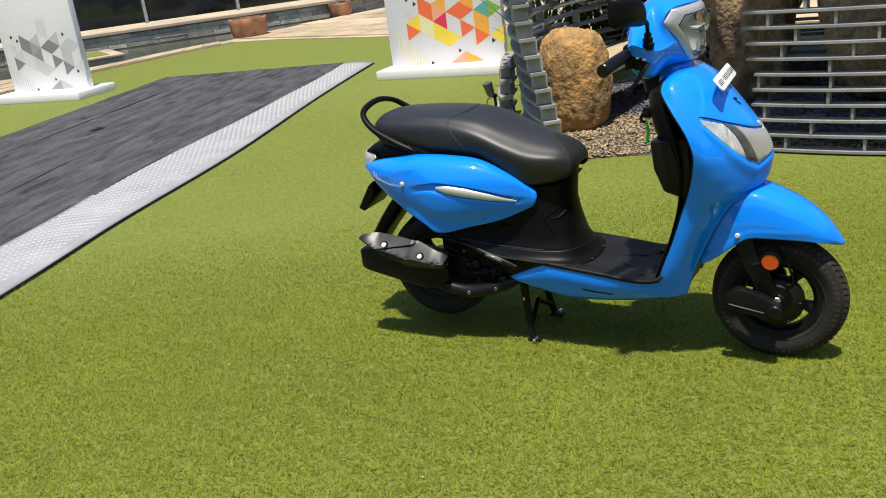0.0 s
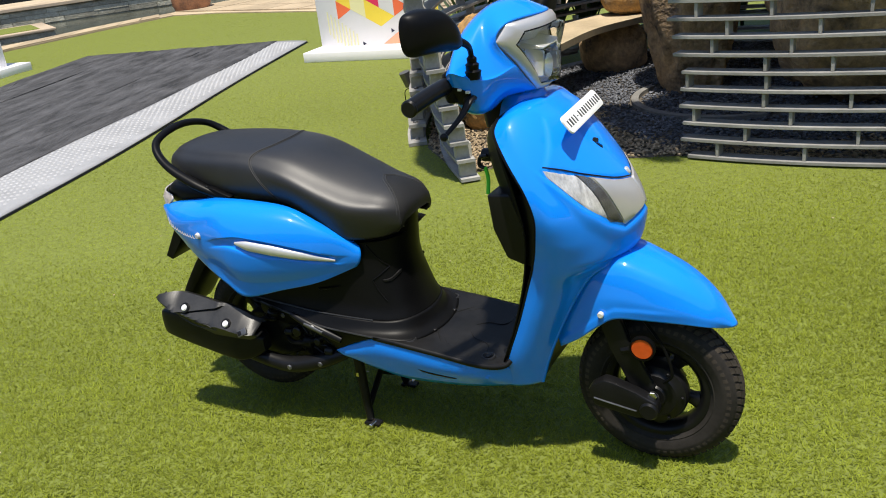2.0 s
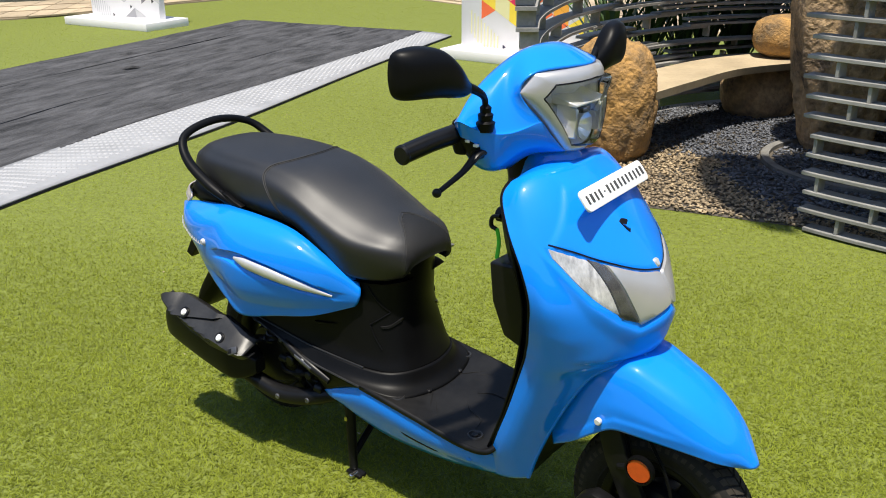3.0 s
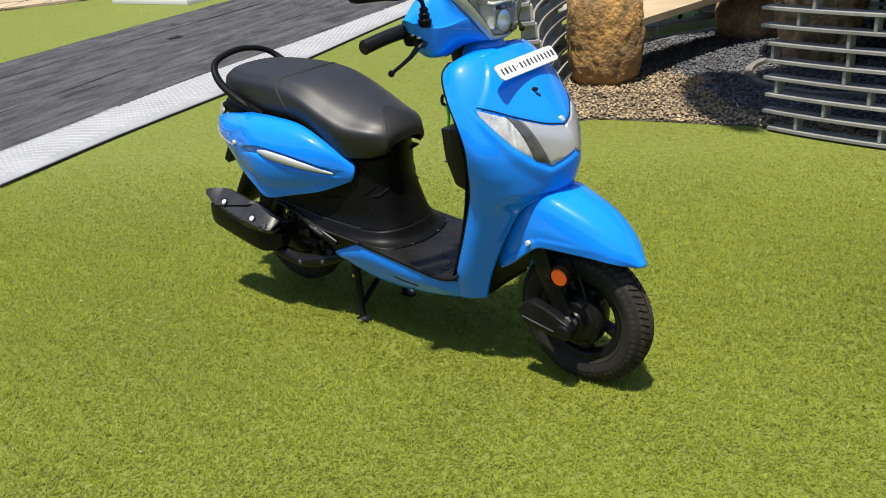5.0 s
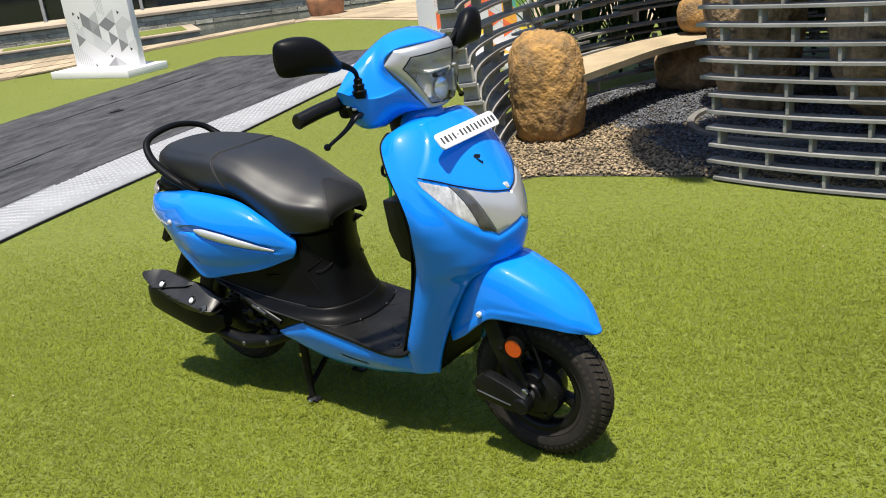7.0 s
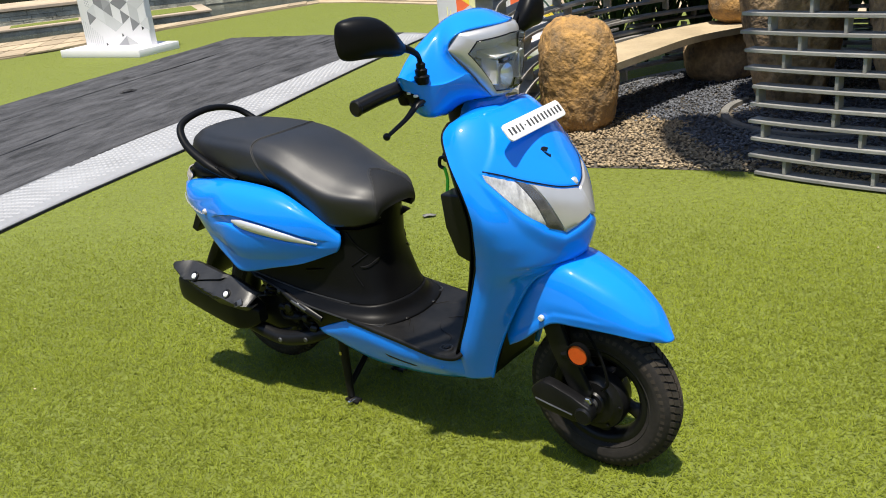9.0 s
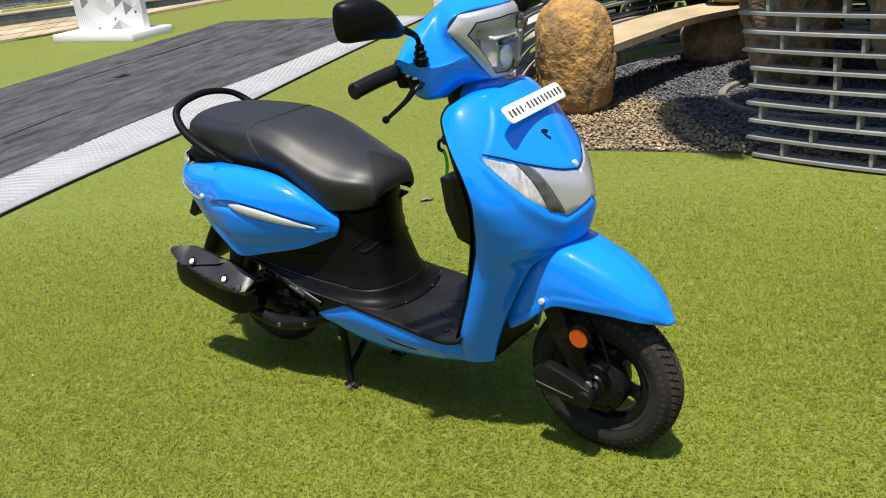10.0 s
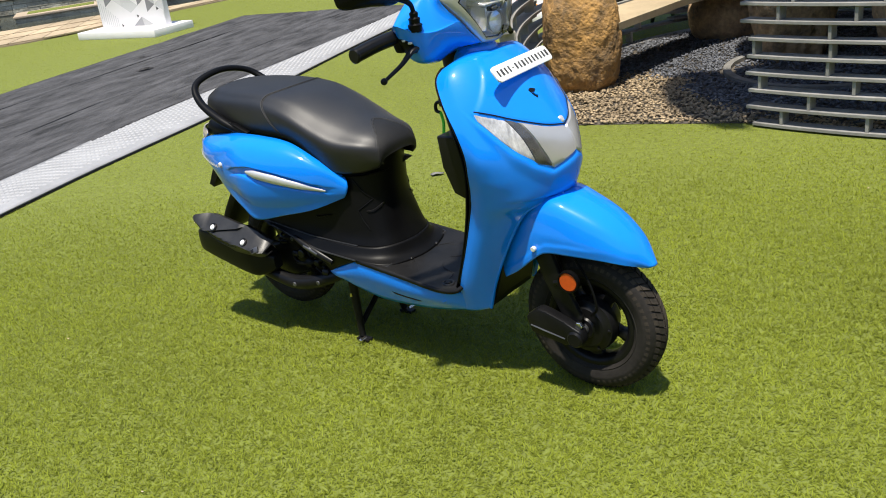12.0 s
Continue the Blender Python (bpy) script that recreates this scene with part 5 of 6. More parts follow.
boulder("monolith", (2.55, 6.95, -.05), .33, .32, 1.15, 5, ROCK_DARK, "tall brown standing stone behind the slatted wall", rough=.14)
boulder("boulder", (2.44, 7.90, .435), .27, .20, .16, 7, ROCK, "low ochre boulder resting on the bench slab", sub=4)
boulder("boulder", (2.25, 7.95, -.05), .26, .25, .232, 9, ROCK_DARK, "dark boulder under the bench slab", sub=4)

# added rock: its dark bulk stands in for the shaded interior
boulder("boulder", (3.5, 6.2, -.05), .62, .55, .85, 11, ROCK_DARK, "added dark boulder that fills the shaded space behind the slatted wall", rough=.12)

bench = loft([[(1.10, 6.85, .44), (1.36, 6.44, .44), (1.37, 6.46, .39), (1.10, 6.85, .39)],
              [(1.40, 7.24, .44), (1.63, 6.84, .44), (1.64, 6.86, .39), (1.40, 7.24, .39)],
              [(1.80, 7.72, .44), (2.00, 7.34, .44), (2.01, 7.36, .39), (1.80, 7.72, .39)],
              [(2.32, 8.10, .44), (2.50, 7.68, .44), (2.51, 7.70, .39), (2.32, 8.10, .39)]], 4, 24, True, True)
tagged(part("stone_bench", bench, BENCH, None, "", 30), "curved cut sandstone bench slab resting on boulders", "bench")

BED = [(.78, 5.50), (1.06, 5.62), (1.47, 5.52), (1.80, 5.42), (2.0, 5.36), (2.4, 5.07), (2.9, 4.77), (4.5, 5.5), (4.6, 8.0), (2.6, 8.5), (1.3, 7.9), (.7, 7.0), (.62, 6.2)]
tagged(sheet("gravel_bed", BED, .003, SOIL, "dark bed under the gravel"), category="bed")

# unseen sheet, outlined to cast the shade on gravel, wall and bench
SHADE_OUTLINE = [(x - .09, y - .81) for x, y in ((1.62, 6.35), (1.60, 6.0), (1.68, 5.6), (1.85, 5.33), (1.99, 5.27), (2.07, 6.12), (2.54, 5.81), (2.94, 5.56), (3.99, 5.23), (4.9, 5.1), (4.9, 10), (1.2, 10), (1.1, 8.05), (1.7, 8.05), (2.3, 8.25), (2.8, 8.1), (2.8, 7.3), (2.45, 6.9), (2.1, 6.62), (1.85, 6.72), (1.7, 6.6))]
tagged(sheet("pavilion_roof", SHADE_OUTLINE, 3.0, SLAT, "unseen flat sheet that casts shade over the gravel and wall", thick=.1), category="roof")

# pale edging ring round the foot of the standing stone
kr = bmesh.new()
rows = []
for i in range(25):
    a = radians(128 + 142 * i / 24)
    rows.append([(2.70 + r * math.cos(a), 6.55 + r * math.sin(a), z) for r, z in ((.60, .0), (.65, .0), (.65, .030), (.60, .030))])
kr = grid_mesh(np.array(rows), close_u=True, caps=True)
tagged(part("edging_ring", kr, KERB_STONE, None, kind="structure", label="grey edging ring round a sunken stone in the gravel"), category="edging")

# ---- carpet and ramp ----
def strip_mesh(left, right, n=60, m=12, z=.012, wave=.0, seed=0, crown=0.0):
    L, R = crom(left, n), crom(right, n)
    G = np.zeros((n, m, 3))
    for i in range(n):
        for j in range(m):
            f = j / (m - 1)
            x, y = L[i] * (1 - f) + R[i] * f
            w = wave * noise.fractal(Vector((f * m / 7, i / n * 5, seed)), 1, 2, 4)
            G[i, j] = (x, y, z + max(-z * .6, w) + crown * math.sin(math.pi * f))
    return grid_mesh(G)


carpet = strip_mesh([(-5.6, 5.0), (-4.95, 7.3), (-4.55, 9.1), (-4.2, 10.5), (-3.98, 11.5), (-3.62, 12.9)], [(-3.2, 3.6), (-2.62, 5.4), (-2.25, 7.1), (-1.72, 9.0), (-1.2, 11.0), (-1.0, 12.05)], 110, 60, .014, .010, 3)
cp = part("carpet", carpet, MAT_BLACK, None, "", thick=.008)
tagged(cp, "creased dusty black carpet laid on the turf", "carpet")

ramp_l, ramp_r = [(-3.3, 3.2), (-2.67, 5.25), (-2.32, 6.95), (-1.72, 9.0), (-1.02, 12.05)], [(-2.75, 2.6), (-2.27, 4.4), (-2.03, 5.5), (-1.58, 7.2), (-1.12, 9.5), (-.60, 11.75)]
ramp = part("edge_ramp", strip_mesh(ramp_l, ramp_r, 60, 12, .02, .002, 9, .006), TREAD, None, "", thick=.012)
tagged(ramp, "pale grey studded edging strip along the carpet", "ramp")
# black strip draws the shadow line under the ramp's lifted edge
under_l, under_r = [(x, y) for x, y in ramp_l], [(x + .016, y - .01) for x, y in ramp_r]
part("ramp_edge_shadow", strip_mesh(under_l, under_r, 60, 4, .006), BLACK_PLASTIC, ramp)
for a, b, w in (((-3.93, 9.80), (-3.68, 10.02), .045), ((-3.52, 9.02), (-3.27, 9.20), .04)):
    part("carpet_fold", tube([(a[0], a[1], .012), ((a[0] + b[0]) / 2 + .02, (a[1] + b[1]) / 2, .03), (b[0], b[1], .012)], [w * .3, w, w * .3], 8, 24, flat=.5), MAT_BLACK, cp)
    # black strip stands in for the shadow gap beside each fold
    part("fold_shadow", tube([(a[0] + .03, a[1] - .05, .018), ((a[0] + b[0]) / 2 + .05, (a[1] + b[1]) / 2 - .05, .022), (b[0] + .02, b[1] - .04, .018)], [.004, .018, .004], 8, 20, flat=.25), BLACK_PLASTIC, cp)
for pts in ([(-3.62, 5.2), (-3.275, 6.6), (-3.09, 7.65), (-2.62, 9.1), (-2.2, 10.75), (-1.95, 11.9)], [(-4.5, 6.4), (-4.1, 8.0), (-3.7, 9.6), (-3.2, 11.6)]):
    part("carpet_seam", tube([(x, y, .021) for x, y in pts], .010, 6, 60, flat=.4), BLACK_PLASTIC, cp)
rg = random.Random(44)
for k in range(22):
    f, g0 = rg.uniform(.08, .92), rg.uniform(.02, .75)
    span, drift = rg.uniform(.08, .24), rg.uniform(-.22, .22)
    La = crom(np.array([(-5.6, 5.0), (-4.95, 7.3), (-4.55, 9.1), (-4.2, 10.5), (-3.98, 11.5), (-3.62, 12.9)]), 101)
    Ra = crom(np.array([(-3.2, 3.6), (-2.62, 5.4), (-2.25, 7.1), (-1.72, 9.0), (-1.2, 11.0), (-1.0, 12.05)]), 101)
    pts = []
    for q in np.linspace(0, 1, 5):
        i, w = int(100 * min(.99, g0 + span * q)), min(.97, max(.03, f + drift * q))
        x, y = La[i] * (1 - w) + Ra[i] * w
        pts.append((x, y, .016))
    part("carpet_crease", tube(pts, [.003, .012, .015, .011, .003], 8, 30, flat=.42), MAT_BLACK, cp)
A, B = crom(ramp_l, 170), crom(ramp_r, 170)
verts, faces = [], []
for i in range(2, 168):
    for j in range(8):
        f = .06 + .76 * (j + (.75 if i % 2 else .25)) / 8
        x, y = A[i] * (1 - f) + B[i] * f
        z = .0215 + .002 * noise.fractal(Vector((f * 12 / 7, i / 170 * 5, 9)), 1, 2, 4) + .006 * math.sin(math.pi * f)
        k = len(verts)
        for q in range(6):
            a = q * math.pi / 3
            verts.append((x + .019 * math.cos(a), y + .019 * math.sin(a), z - .003))
        for q in range(6):
            a = q * math.pi / 3
            verts.append((x + .011 * math.cos(a), y + .011 * math.sin(a), z + .0024))
        faces.append([k + 6 + q for q in range(6)])
        faces += [[k + q, k + (q + 1) % 6, k + 6 + (q + 1) % 6, k + 6 + q] for q in range(6)]
me = bpy.data.meshes.new("studs")
me.from_pydata(verts, [], faces)
me.materials.append(TREAD_STUD)
st = new("studs", me)
st.parent = ramp
tagged(st, kind="stuff")

# ---- display boards ----
PRINTS = {}


def tint(rgb):
    if rgb not in PRINTS:
        PRINTS[rgb] = mat("printed_colour", rgb, .5, var=.04, scale=3)
    return PRINTS[rgb]


def board(at, turn, width, height, tris, label, foot):
    e = empty("display_board", pose(at[0], at[1], 0, 0, 0, turn), label, "display board")
    part("base", block(*foot, .10, (0, 0, .05), .006), WHITE, e)
    part("panel", block(width, .10, height, (0, .05, .10 + height / 2), .004), WHITE, e)
    for k, (rgb, pts) in enumerate(tris):
        bm = bmesh.new()
        f = bm.faces.new([bm.verts.new((x, -.0012 - .0002 * (k % 5), z)) for x, z in pts])
        if f.normal.y > 0:
            f.normal_flip()
        part("printed_triangle", bm, tint(rgb), e)
    return e


WARMS = {"a": (.80, .15, .05), "b": (.84, .38, .05), "c": (.82, .62, .06), "d": (.68, .03, .10), "e": (.10, .38, .32), "f": (.72, .68, .36), "g": (.82, .36, .22), "h": (.22, .40, .05), "k": (.02, .02, .05)}
GREYS = {"a": (.20, .20, .21), "b": (.46, .46, .46), "c": (.52, .52, .52), "d": (.24, .24, .25), "e": (.50, .50, .50), "f": (.57, .57, .57), "g": (.30, .30, .31), "h": (.50, .50, .50), "k": (.03, .03, .03)}
# triangles on a lattice: the way they point, column, row, colour
LATTICE = "R10a L20a L30b R20g L31d L11c R01a R11f L21f R21c R32c L40a R40a R41a L50b L60e R60h R51b L61b R52a L72c L32c"


def motif(cols, sc, ox, oz):
    def vert(c, k):
        return (-.472 + .166 * c, .756 - .192 * k - (0 if c % 2 else .096))
    T = []
    for way, c, k, col in (tuple(w) for w in LATTICE.split()):
        c, k = int(c), int(k)
        d = 1 if way == "R" else -1
        apex = vert(c + d, k if c % 2 else k + 1)
        T.append((cols[col], [vert(c, k), vert(c, k + 1), apex]))
    T += [(cols["g"], [(.03, .0), (.22, .12), (.24, .0)]), (cols["b"], [(.22, .12), (.24, .0), (.43, .01)])]
    for x, z, r in ((-.44, .732, .03), (-.35, .676, .03), (-.06, .44, -.05), (.45, .712, .03), (.56, .22, .03), (.15, .132, .026), (-.20, .012, .026)):
        T.append((cols["k"], [(x - r * .5, z + abs(r) * .9), (x - r * .5, z - abs(r) * .9), (x + r, z)]))
    for k in range(9):
        x, h = -.60 + .04 * k, .24 + .012 * (k % 3)
        T.append((cols["f"], [(x, .36 - .03 * k), (x + .014, .36 - .03 * k), (x + .014, .36 - .03 * k - h), (x, .36 - .03 * k - h)]))
    for k in range(5):
        x = .05 + .03 * k
        T.append((cols["f"], [(x, .93), (x + .014, .93), (x + .014, .73 - .012 * k), (x, .73 - .012 * k)]))
    for k in range(9):
        x, z = -.48 + .032 * (k % 3), .62 - .036 * (k // 3) - .012 * (k % 3)
        T.append((cols["g"], [(x, z), (x + .012, z), (x + .012, z - .014), (x, z - .014)]))
    return [(c, [(ox + x * sc, oz + z * sc) for x, z in pts]) for c, pts in T]


board((-5.04, 12.35), -22.5, 1.30, 2.3, motif(GREYS, 1.0, -.02, .11), "white display board printed with grey triangles", (1.56, .72))
board((.31, 10.17), -26, 1.40, 2.3, motif(WARMS, 1.0, .02, .105), "white display board printed with orange and yellow triangles", (1.50, .66))

# ---- paving, channel, low wall, glass front ----
def in_poly(poly, x, y):
    r = False
    for (x0, y0), (x1, y1) in zip(poly, poly[1:] + poly[:1]):
        if (y0 > y) != (y1 > y) and x < (x1 - x0) * (y - y0) / (y1 - y0) + x0:
            r = not r
    return r


pav = [(-14, 10.0), (-9.0, 11.6), (-6.9, 12.65), (-6.2, 13.4), (-5.45, 14.85), (-4.4, 16.2), (-3.45, 17.25), (-3.62, 17.75), (-4.6, 16.75), (-5.75, 15.4), (-7.2, 15.2), (-8.7, 14.3), (-14, 12.6)]
tagged(sheet("pavement_kerb", pav, .02, PAVE, "tan stone paving strip beside the lawn", thick=.3), category="paving")
pav2 = [(-3.45, 17.25), (-2.6, 16.75), (-.4, 14.75), (1.6, 13.0), (9, 7), (14, 12), (6, 24), (.2, 22.3), (-1.6, 20.4), (-3.62, 17.75)]
tagged(sheet("pavement", pav2, .018, PAVE, "tan stone paving beyond the lawn", thick=.3), category="paving")
kerb_ob = bpy.data.objects["pavement_kerb"]
near, far = crom(np.array(pav[:7], float), 60), crom(np.array([pav[12], pav[11], pav[10], pav[9], pav[8], pav[7]], float), 60)
cuts = list(range(0, 60, 3))
for i0, i1 in zip(cuts, cuts[1:]):
    rows = 3 if i0 < 36 else 1
    for r in range(rows):
        q = []
        for i, f in ((i0 + .06, r / rows + .02), (i1 - .06, r / rows + .02), (i1 - .06, (r + 1) / rows - .03), (i0 + .06, (r + 1) / rows - .03)):
            k, fr = int(i), i - int(i)
            a = near[k] * (1 - fr) + near[min(59, k + 1)] * fr
            b = far[k] * (1 - fr) + far[min(59, k + 1)] * fr
            q.append(tuple(a * (1 - f) + b * f))
        bm = bmesh.new()
        fa = bm.faces.new([bm.verts.new((x, y, .02)) for x, y in q])
        e = bmesh.ops.extrude_face_region(bm, geom=[fa])
        bmesh.ops.translate(bm, vec=(0, 0, .02), verts=[v for v in e["geom"] if isinstance(v, bmesh.types.BMVert)])
        bmesh.ops.recalc_face_normals(bm, faces=bm.faces)
        part("paving_slab", bm, PAVE, kerb_ob)
pave_ob = bpy.data.objects["pavement"]
ax, ay = Vector((.74, -.67)), Vector((.67, .74))
rg = random.Random(31)
for r in range(7):
    x = -1.5 - rg.uniform(0, .8)
    while x < 6.5:
        ln = rg.uniform(.7, 1.3)
        q = [Vector((-3.0, 17.3)) + ax * u + ay * v for u, v in ((x + .012, .62 * r + .012), (x + ln - .012, .62 * r + .012), (x + ln - .012, .62 * r + .608), (x + .012, .62 * r + .608))]
        x += ln
        if not all(in_poly(pav2, p.x, p.y) for p in q):
            continue
        bm = bmesh.new()
        fa = bm.faces.new([bm.verts.new((p.x, p.y, .018)) for p in q])
        e = bmesh.ops.extrude_face_region(bm, geom=[fa])
        bmesh.ops.translate(bm, vec=(0, 0, .016 + rg.uniform(0, .003)), verts=[v for v in e["geom"] if isinstance(v, bmesh.types.BMVert)])
        bmesh.ops.recalc_face_normals(bm, faces=bm.faces)
        part("paving_slab", bm, PAVE, pave_ob)
tagged(sheet("water", [(-30, 8), (-3, 16.5), (2, 24), (-30, 20)], -.015, WATER, "still shallow water channel"), category="water")


def wall_run(a, b, h, t, material, z=0.0):
    a, b = Vector((*a, 0)), Vector((*b, 0))
    d = b - a
    m = Matrix.Translation((a + b) / 2 + Vector((0, 0, z + h / 2))) @ Matrix.Rotation(math.atan2(d.y, d.x), 4, "Z")
    return moved(block(d.length, t, h, (0, 0, 0), .004, 1), m)


W0, W1, W2 = (-16.5, 15.7), (-1.75, 20.85), (3.5, 26.0)
for a, b in ((W0, W1), (W1, W2)):
    w = part("channel_wall", wall_run(a, b, .42, .30, CLAD, -.12), CLAD, None, kind="structure", label="low wall clad in grey-green stone")
    tagged(w, category="wall")
    c = part("coping", wall_run(a, b, .06, .44, COPING, .302), COPING, None, kind="structure", label="tan stone coping on the low wall")
    tagged(c, category="coping")
    # stone courses
    rg = random.Random(8)
    dv = Vector((b[0] - a[0], b[1] - a[1], 0))
    L = dv.length
    dv.normalize()
    nv = Vector((dv.y, -dv.x, 0))
    for row in range(3):
        x = rg.uniform(0, .3)
        while x < L - .5:
            ln = rg.uniform(.25, .7)
            p = Vector((*a, 0)) + dv * (x + ln / 2) + nv * (.15 + rg.uniform(.0, .012))
            st = part("cladding_stone", moved(block(ln - .012, .03, .084, (0, 0, 0), 0), Matrix.Translation((p.x, p.y, .05 + row * .092)) @ Matrix.Rotation(math.atan2(dv.y, dv.x), 4, "Z")), CLAD, w)
            x += ln

F0, F1, F2 = Vector((-17.0, 16.1, 0)), Vector((-2.0, 21.35, 0)), Vector((3.2, 26.5, 0))
facade = new("glass_front")
tagged(facade, "dark glass shopfront with grey mullions above the low wall", "building")
for a, b in ((F0, F1), (F1, F2)):
    d = (b - a)
    n = max(2, round(d.length / 1.95))
    for i in range(n):
        p, q = a + d * i / n, a + d * (i + 1) / n
        part("pane", wall_run(p[:2], q[:2], 3.4, .02, PANE, .42), PANE, facade)
        part("mullion", moved(block(.07, .12, 3.5, (0, 0, 0), .004, 1), Matrix.Translation((p.x, p.y - .06, 2.15)) @ Matrix.Rotation(math.atan2(d.y, d.x), 4, "Z")), ALU, facade)
part("building_wall", join(wall_run(F0[:2], F1[:2], 4, .4, RENDERED, 3.8), wall_run(F1[:2], F2[:2], 4, .4, RENDERED, 3.8)), RENDERED, facade)

for i, (x0, y0, w, d) in enumerate(((-6.35, 16.9, 1.5, 1.5), (-8.6, 16.6, 1.6, .9), (-10.0, 14.9, 1.9, 1.0))):
    e = empty("stone_planter", pose(x0, y0, -.03, 0, 0, 28), "low stone planter with tan coping in the channel", "planter", "planters in the channel")
    part("planter_body", block(w, d, .16, (0, 0, .03), .004), CLAD, e)
    part("rim", block(w + .06, d + .06, .04, (0, 0, .125), .006), COPING, e)
    part("grass_fill", block(w - .4, d - .4, .03, (0, 0, .14), .006), TURF, e)


def pot(at, r, h, label):
    prof = [(.001, 0), (r * .86, 0), (r * .95, h * .3), (r, h * .75), (r * 1.02, h * .95), (r, h), (r * .88, h), (r * .86, h * .55), (.001, h * .55)]
    ob = part("clay_pot", lathe(prof, 40, "z"), CLAY, None, "", 50)
    ob.location = (*at, .02)
    e2 = part("soil", drum(r * .85, .03, (0, 0, h * .6), "z", 24), SOIL, ob)
    return tagged(ob, label, "pot", "clay pots")


pot((-3.25, 18.0), .37, .36, "wide weathered terracotta pot on the paving")
pot((-1.62, 20.6), .26, .28, "smaller terracotta pot on the paving")

# strap-leaved plants behind the screen
rg = random.Random(12)


def strap_plant(at, n, h, seed):
    rg = random.Random(seed)
    verts, faces = [], []
    for k in range(n):
        a, ln, w, bend = rg.uniform(0, 6.28), h * rg.uniform(.6, 1.1), rg.uniform(.012, .03), rg.uniform(.15, .6)
        ca, sa = math.cos(a), math.sin(a)
        b0 = len(verts)
        for i in range(6):
            f = i / 5
            r, z = bend * ln * f ** 1.6, ln * f * (1 - .35 * bend * f)
            ww = w * (1 - f) ** .6 * (.6 + f)
            verts += [(r * ca - ww * sa, r * sa + ww * ca, z), (r * ca + ww * sa, r * sa - ww * ca, z + .004)]
        faces += [(b0 + 2 * i, b0 + 2 * i + 1, b0 + 2 * i + 3, b0 + 2 * i + 2) for i in range(5)]
    me = bpy.data.meshes.new("leaves")
    me.from_pydata(verts, [], faces)
    me.materials.append(LEAF)
    ob = new("strap_leaved_plant", me)
    ob.location = (*at, 0)
    return tagged(ob, "dark green strap-leaved plant behind the screen", "plant", "plants behind the screen")


for k in range(6):
    a = radians(122 - k * 7)
    strap_plant((2.5 + 2.5 * math.cos(a) + rg.uniform(-.1, .1), 6.4 + 2.5 * math.sin(a)), 46, 1.25, k)
# extra plants added to hide bright ground that shows through the slats
for k, (x, y) in enumerate(((2.9, 9.0), (3.5, 8.95), (4.1, 8.6), (4.6, 8.1), (4.95, 7.4), (5.05, 6.6), (5.0, 5.8), (2.3, 9.05), (3.2, 9.3), (3.8, 9.2), (4.4, 8.9), (4.9, 8.3), (5.3, 7.8), (5.4, 7.0))):
    strap_plant((x, y), 90, 1.7, 40 + k)

# a scrap on the turf
bm = bmesh.new()
rg = random.Random(8)
ringv = [bm.verts.new((.045 * (1 + .35 * rg.uniform(-1, 1)) * math.cos(k * .7), .022 * (1 + .4 * rg.uniform(-1, 1)) * math.sin(k * .7), .012 + .004 * rg.uniform(-1, 1))) for k in range(9)]
mid = bm.verts.new((0, 0, .018))
for k in range(9):
    bm.faces.new((ringv[k], ringv[(k + 1) % 9], mid))
scrap = part("scrap", bm, KERB_STONE, None, "", thick=.002)
scrap.location = (.31, 4.87, 0)
tagged(scrap, "small grey scrap lying on the turf", "scrap")

# garden light by the screen
gl = empty("garden_spotlight", pose(.575, 7.37, .055, 0, 0, 20), "small dark garden spotlight on a stake in the turf", "lamp")
part("stake", tube([(0.02, 0, -.07), (0.01, 0, .11)], .012, 10, 4), BLACK_METAL, gl)
part("knuckle", drum(.020, .032, (.008, 0, .12), "y"), BLACK_METAL, gl)
part("lamp_body", tube([(-.02, 0, .125), (-.048, 0, .235)], [.030, .042], 16, 8), GREY_METAL, gl)
part("power_cord", tube([(0, .02, .11), (-.05, .03, .08), (-.04, .05, -.05)], .004, 6, 12), BLACK_PLASTIC, gl)
stack = empty("plank_stack", pose(.57, 6.6, 0, 0, 0, 0), "low stack of weathered grey planks beside the screen's foot", "plank stack")
rg = random.Random(17)
for k in range(6):
    z, y0 = .014 + .100 * k, 6.27 + .055 * k
    line = crom(np.array([(.562, 6.27), (.566, 6.62), (.612, 6.98), (.70, 7.36)]) + np.array([.012 * k, 0]), 14)
    line = [p for p in line if p[1] > y0 - .02]
    G = [[(x - .57 + sx * (.060 - .004 * k), y - 6.6 + rg.uniform(-.004, .004), z + h) for sx, h in ((-1, -.011), (1, -.011), (1, .011), (-1, .011))] for x, y in line]
    part("plank", grid_mesh(np.array(G), close_u=True, caps=True), SLAT, stack)
    if k < 5:
        for q, (x, y) in enumerate(line[1::3]):
            part("plank_spacer", block(.078, .05 if q == 0 else .022, .078, (x - .57 + .006, y - 6.6 + (.07 if q == 0 else 0), z + .050), .002, 1), SPACER, stack)
    for q in range(4):
        x, y = line[min(len(line) - 1, 1 + 2 * q)]
        part("peg", block(.030, .016, .012, (x - .57 + rg.uniform(-.03, .03), y - 6.6 + rg.uniform(-.03, .03), z + .016), .002, 1, Matrix.Rotation(rg.uniform(-.6, .6), 3, "Z")), GREY_METAL, stack)

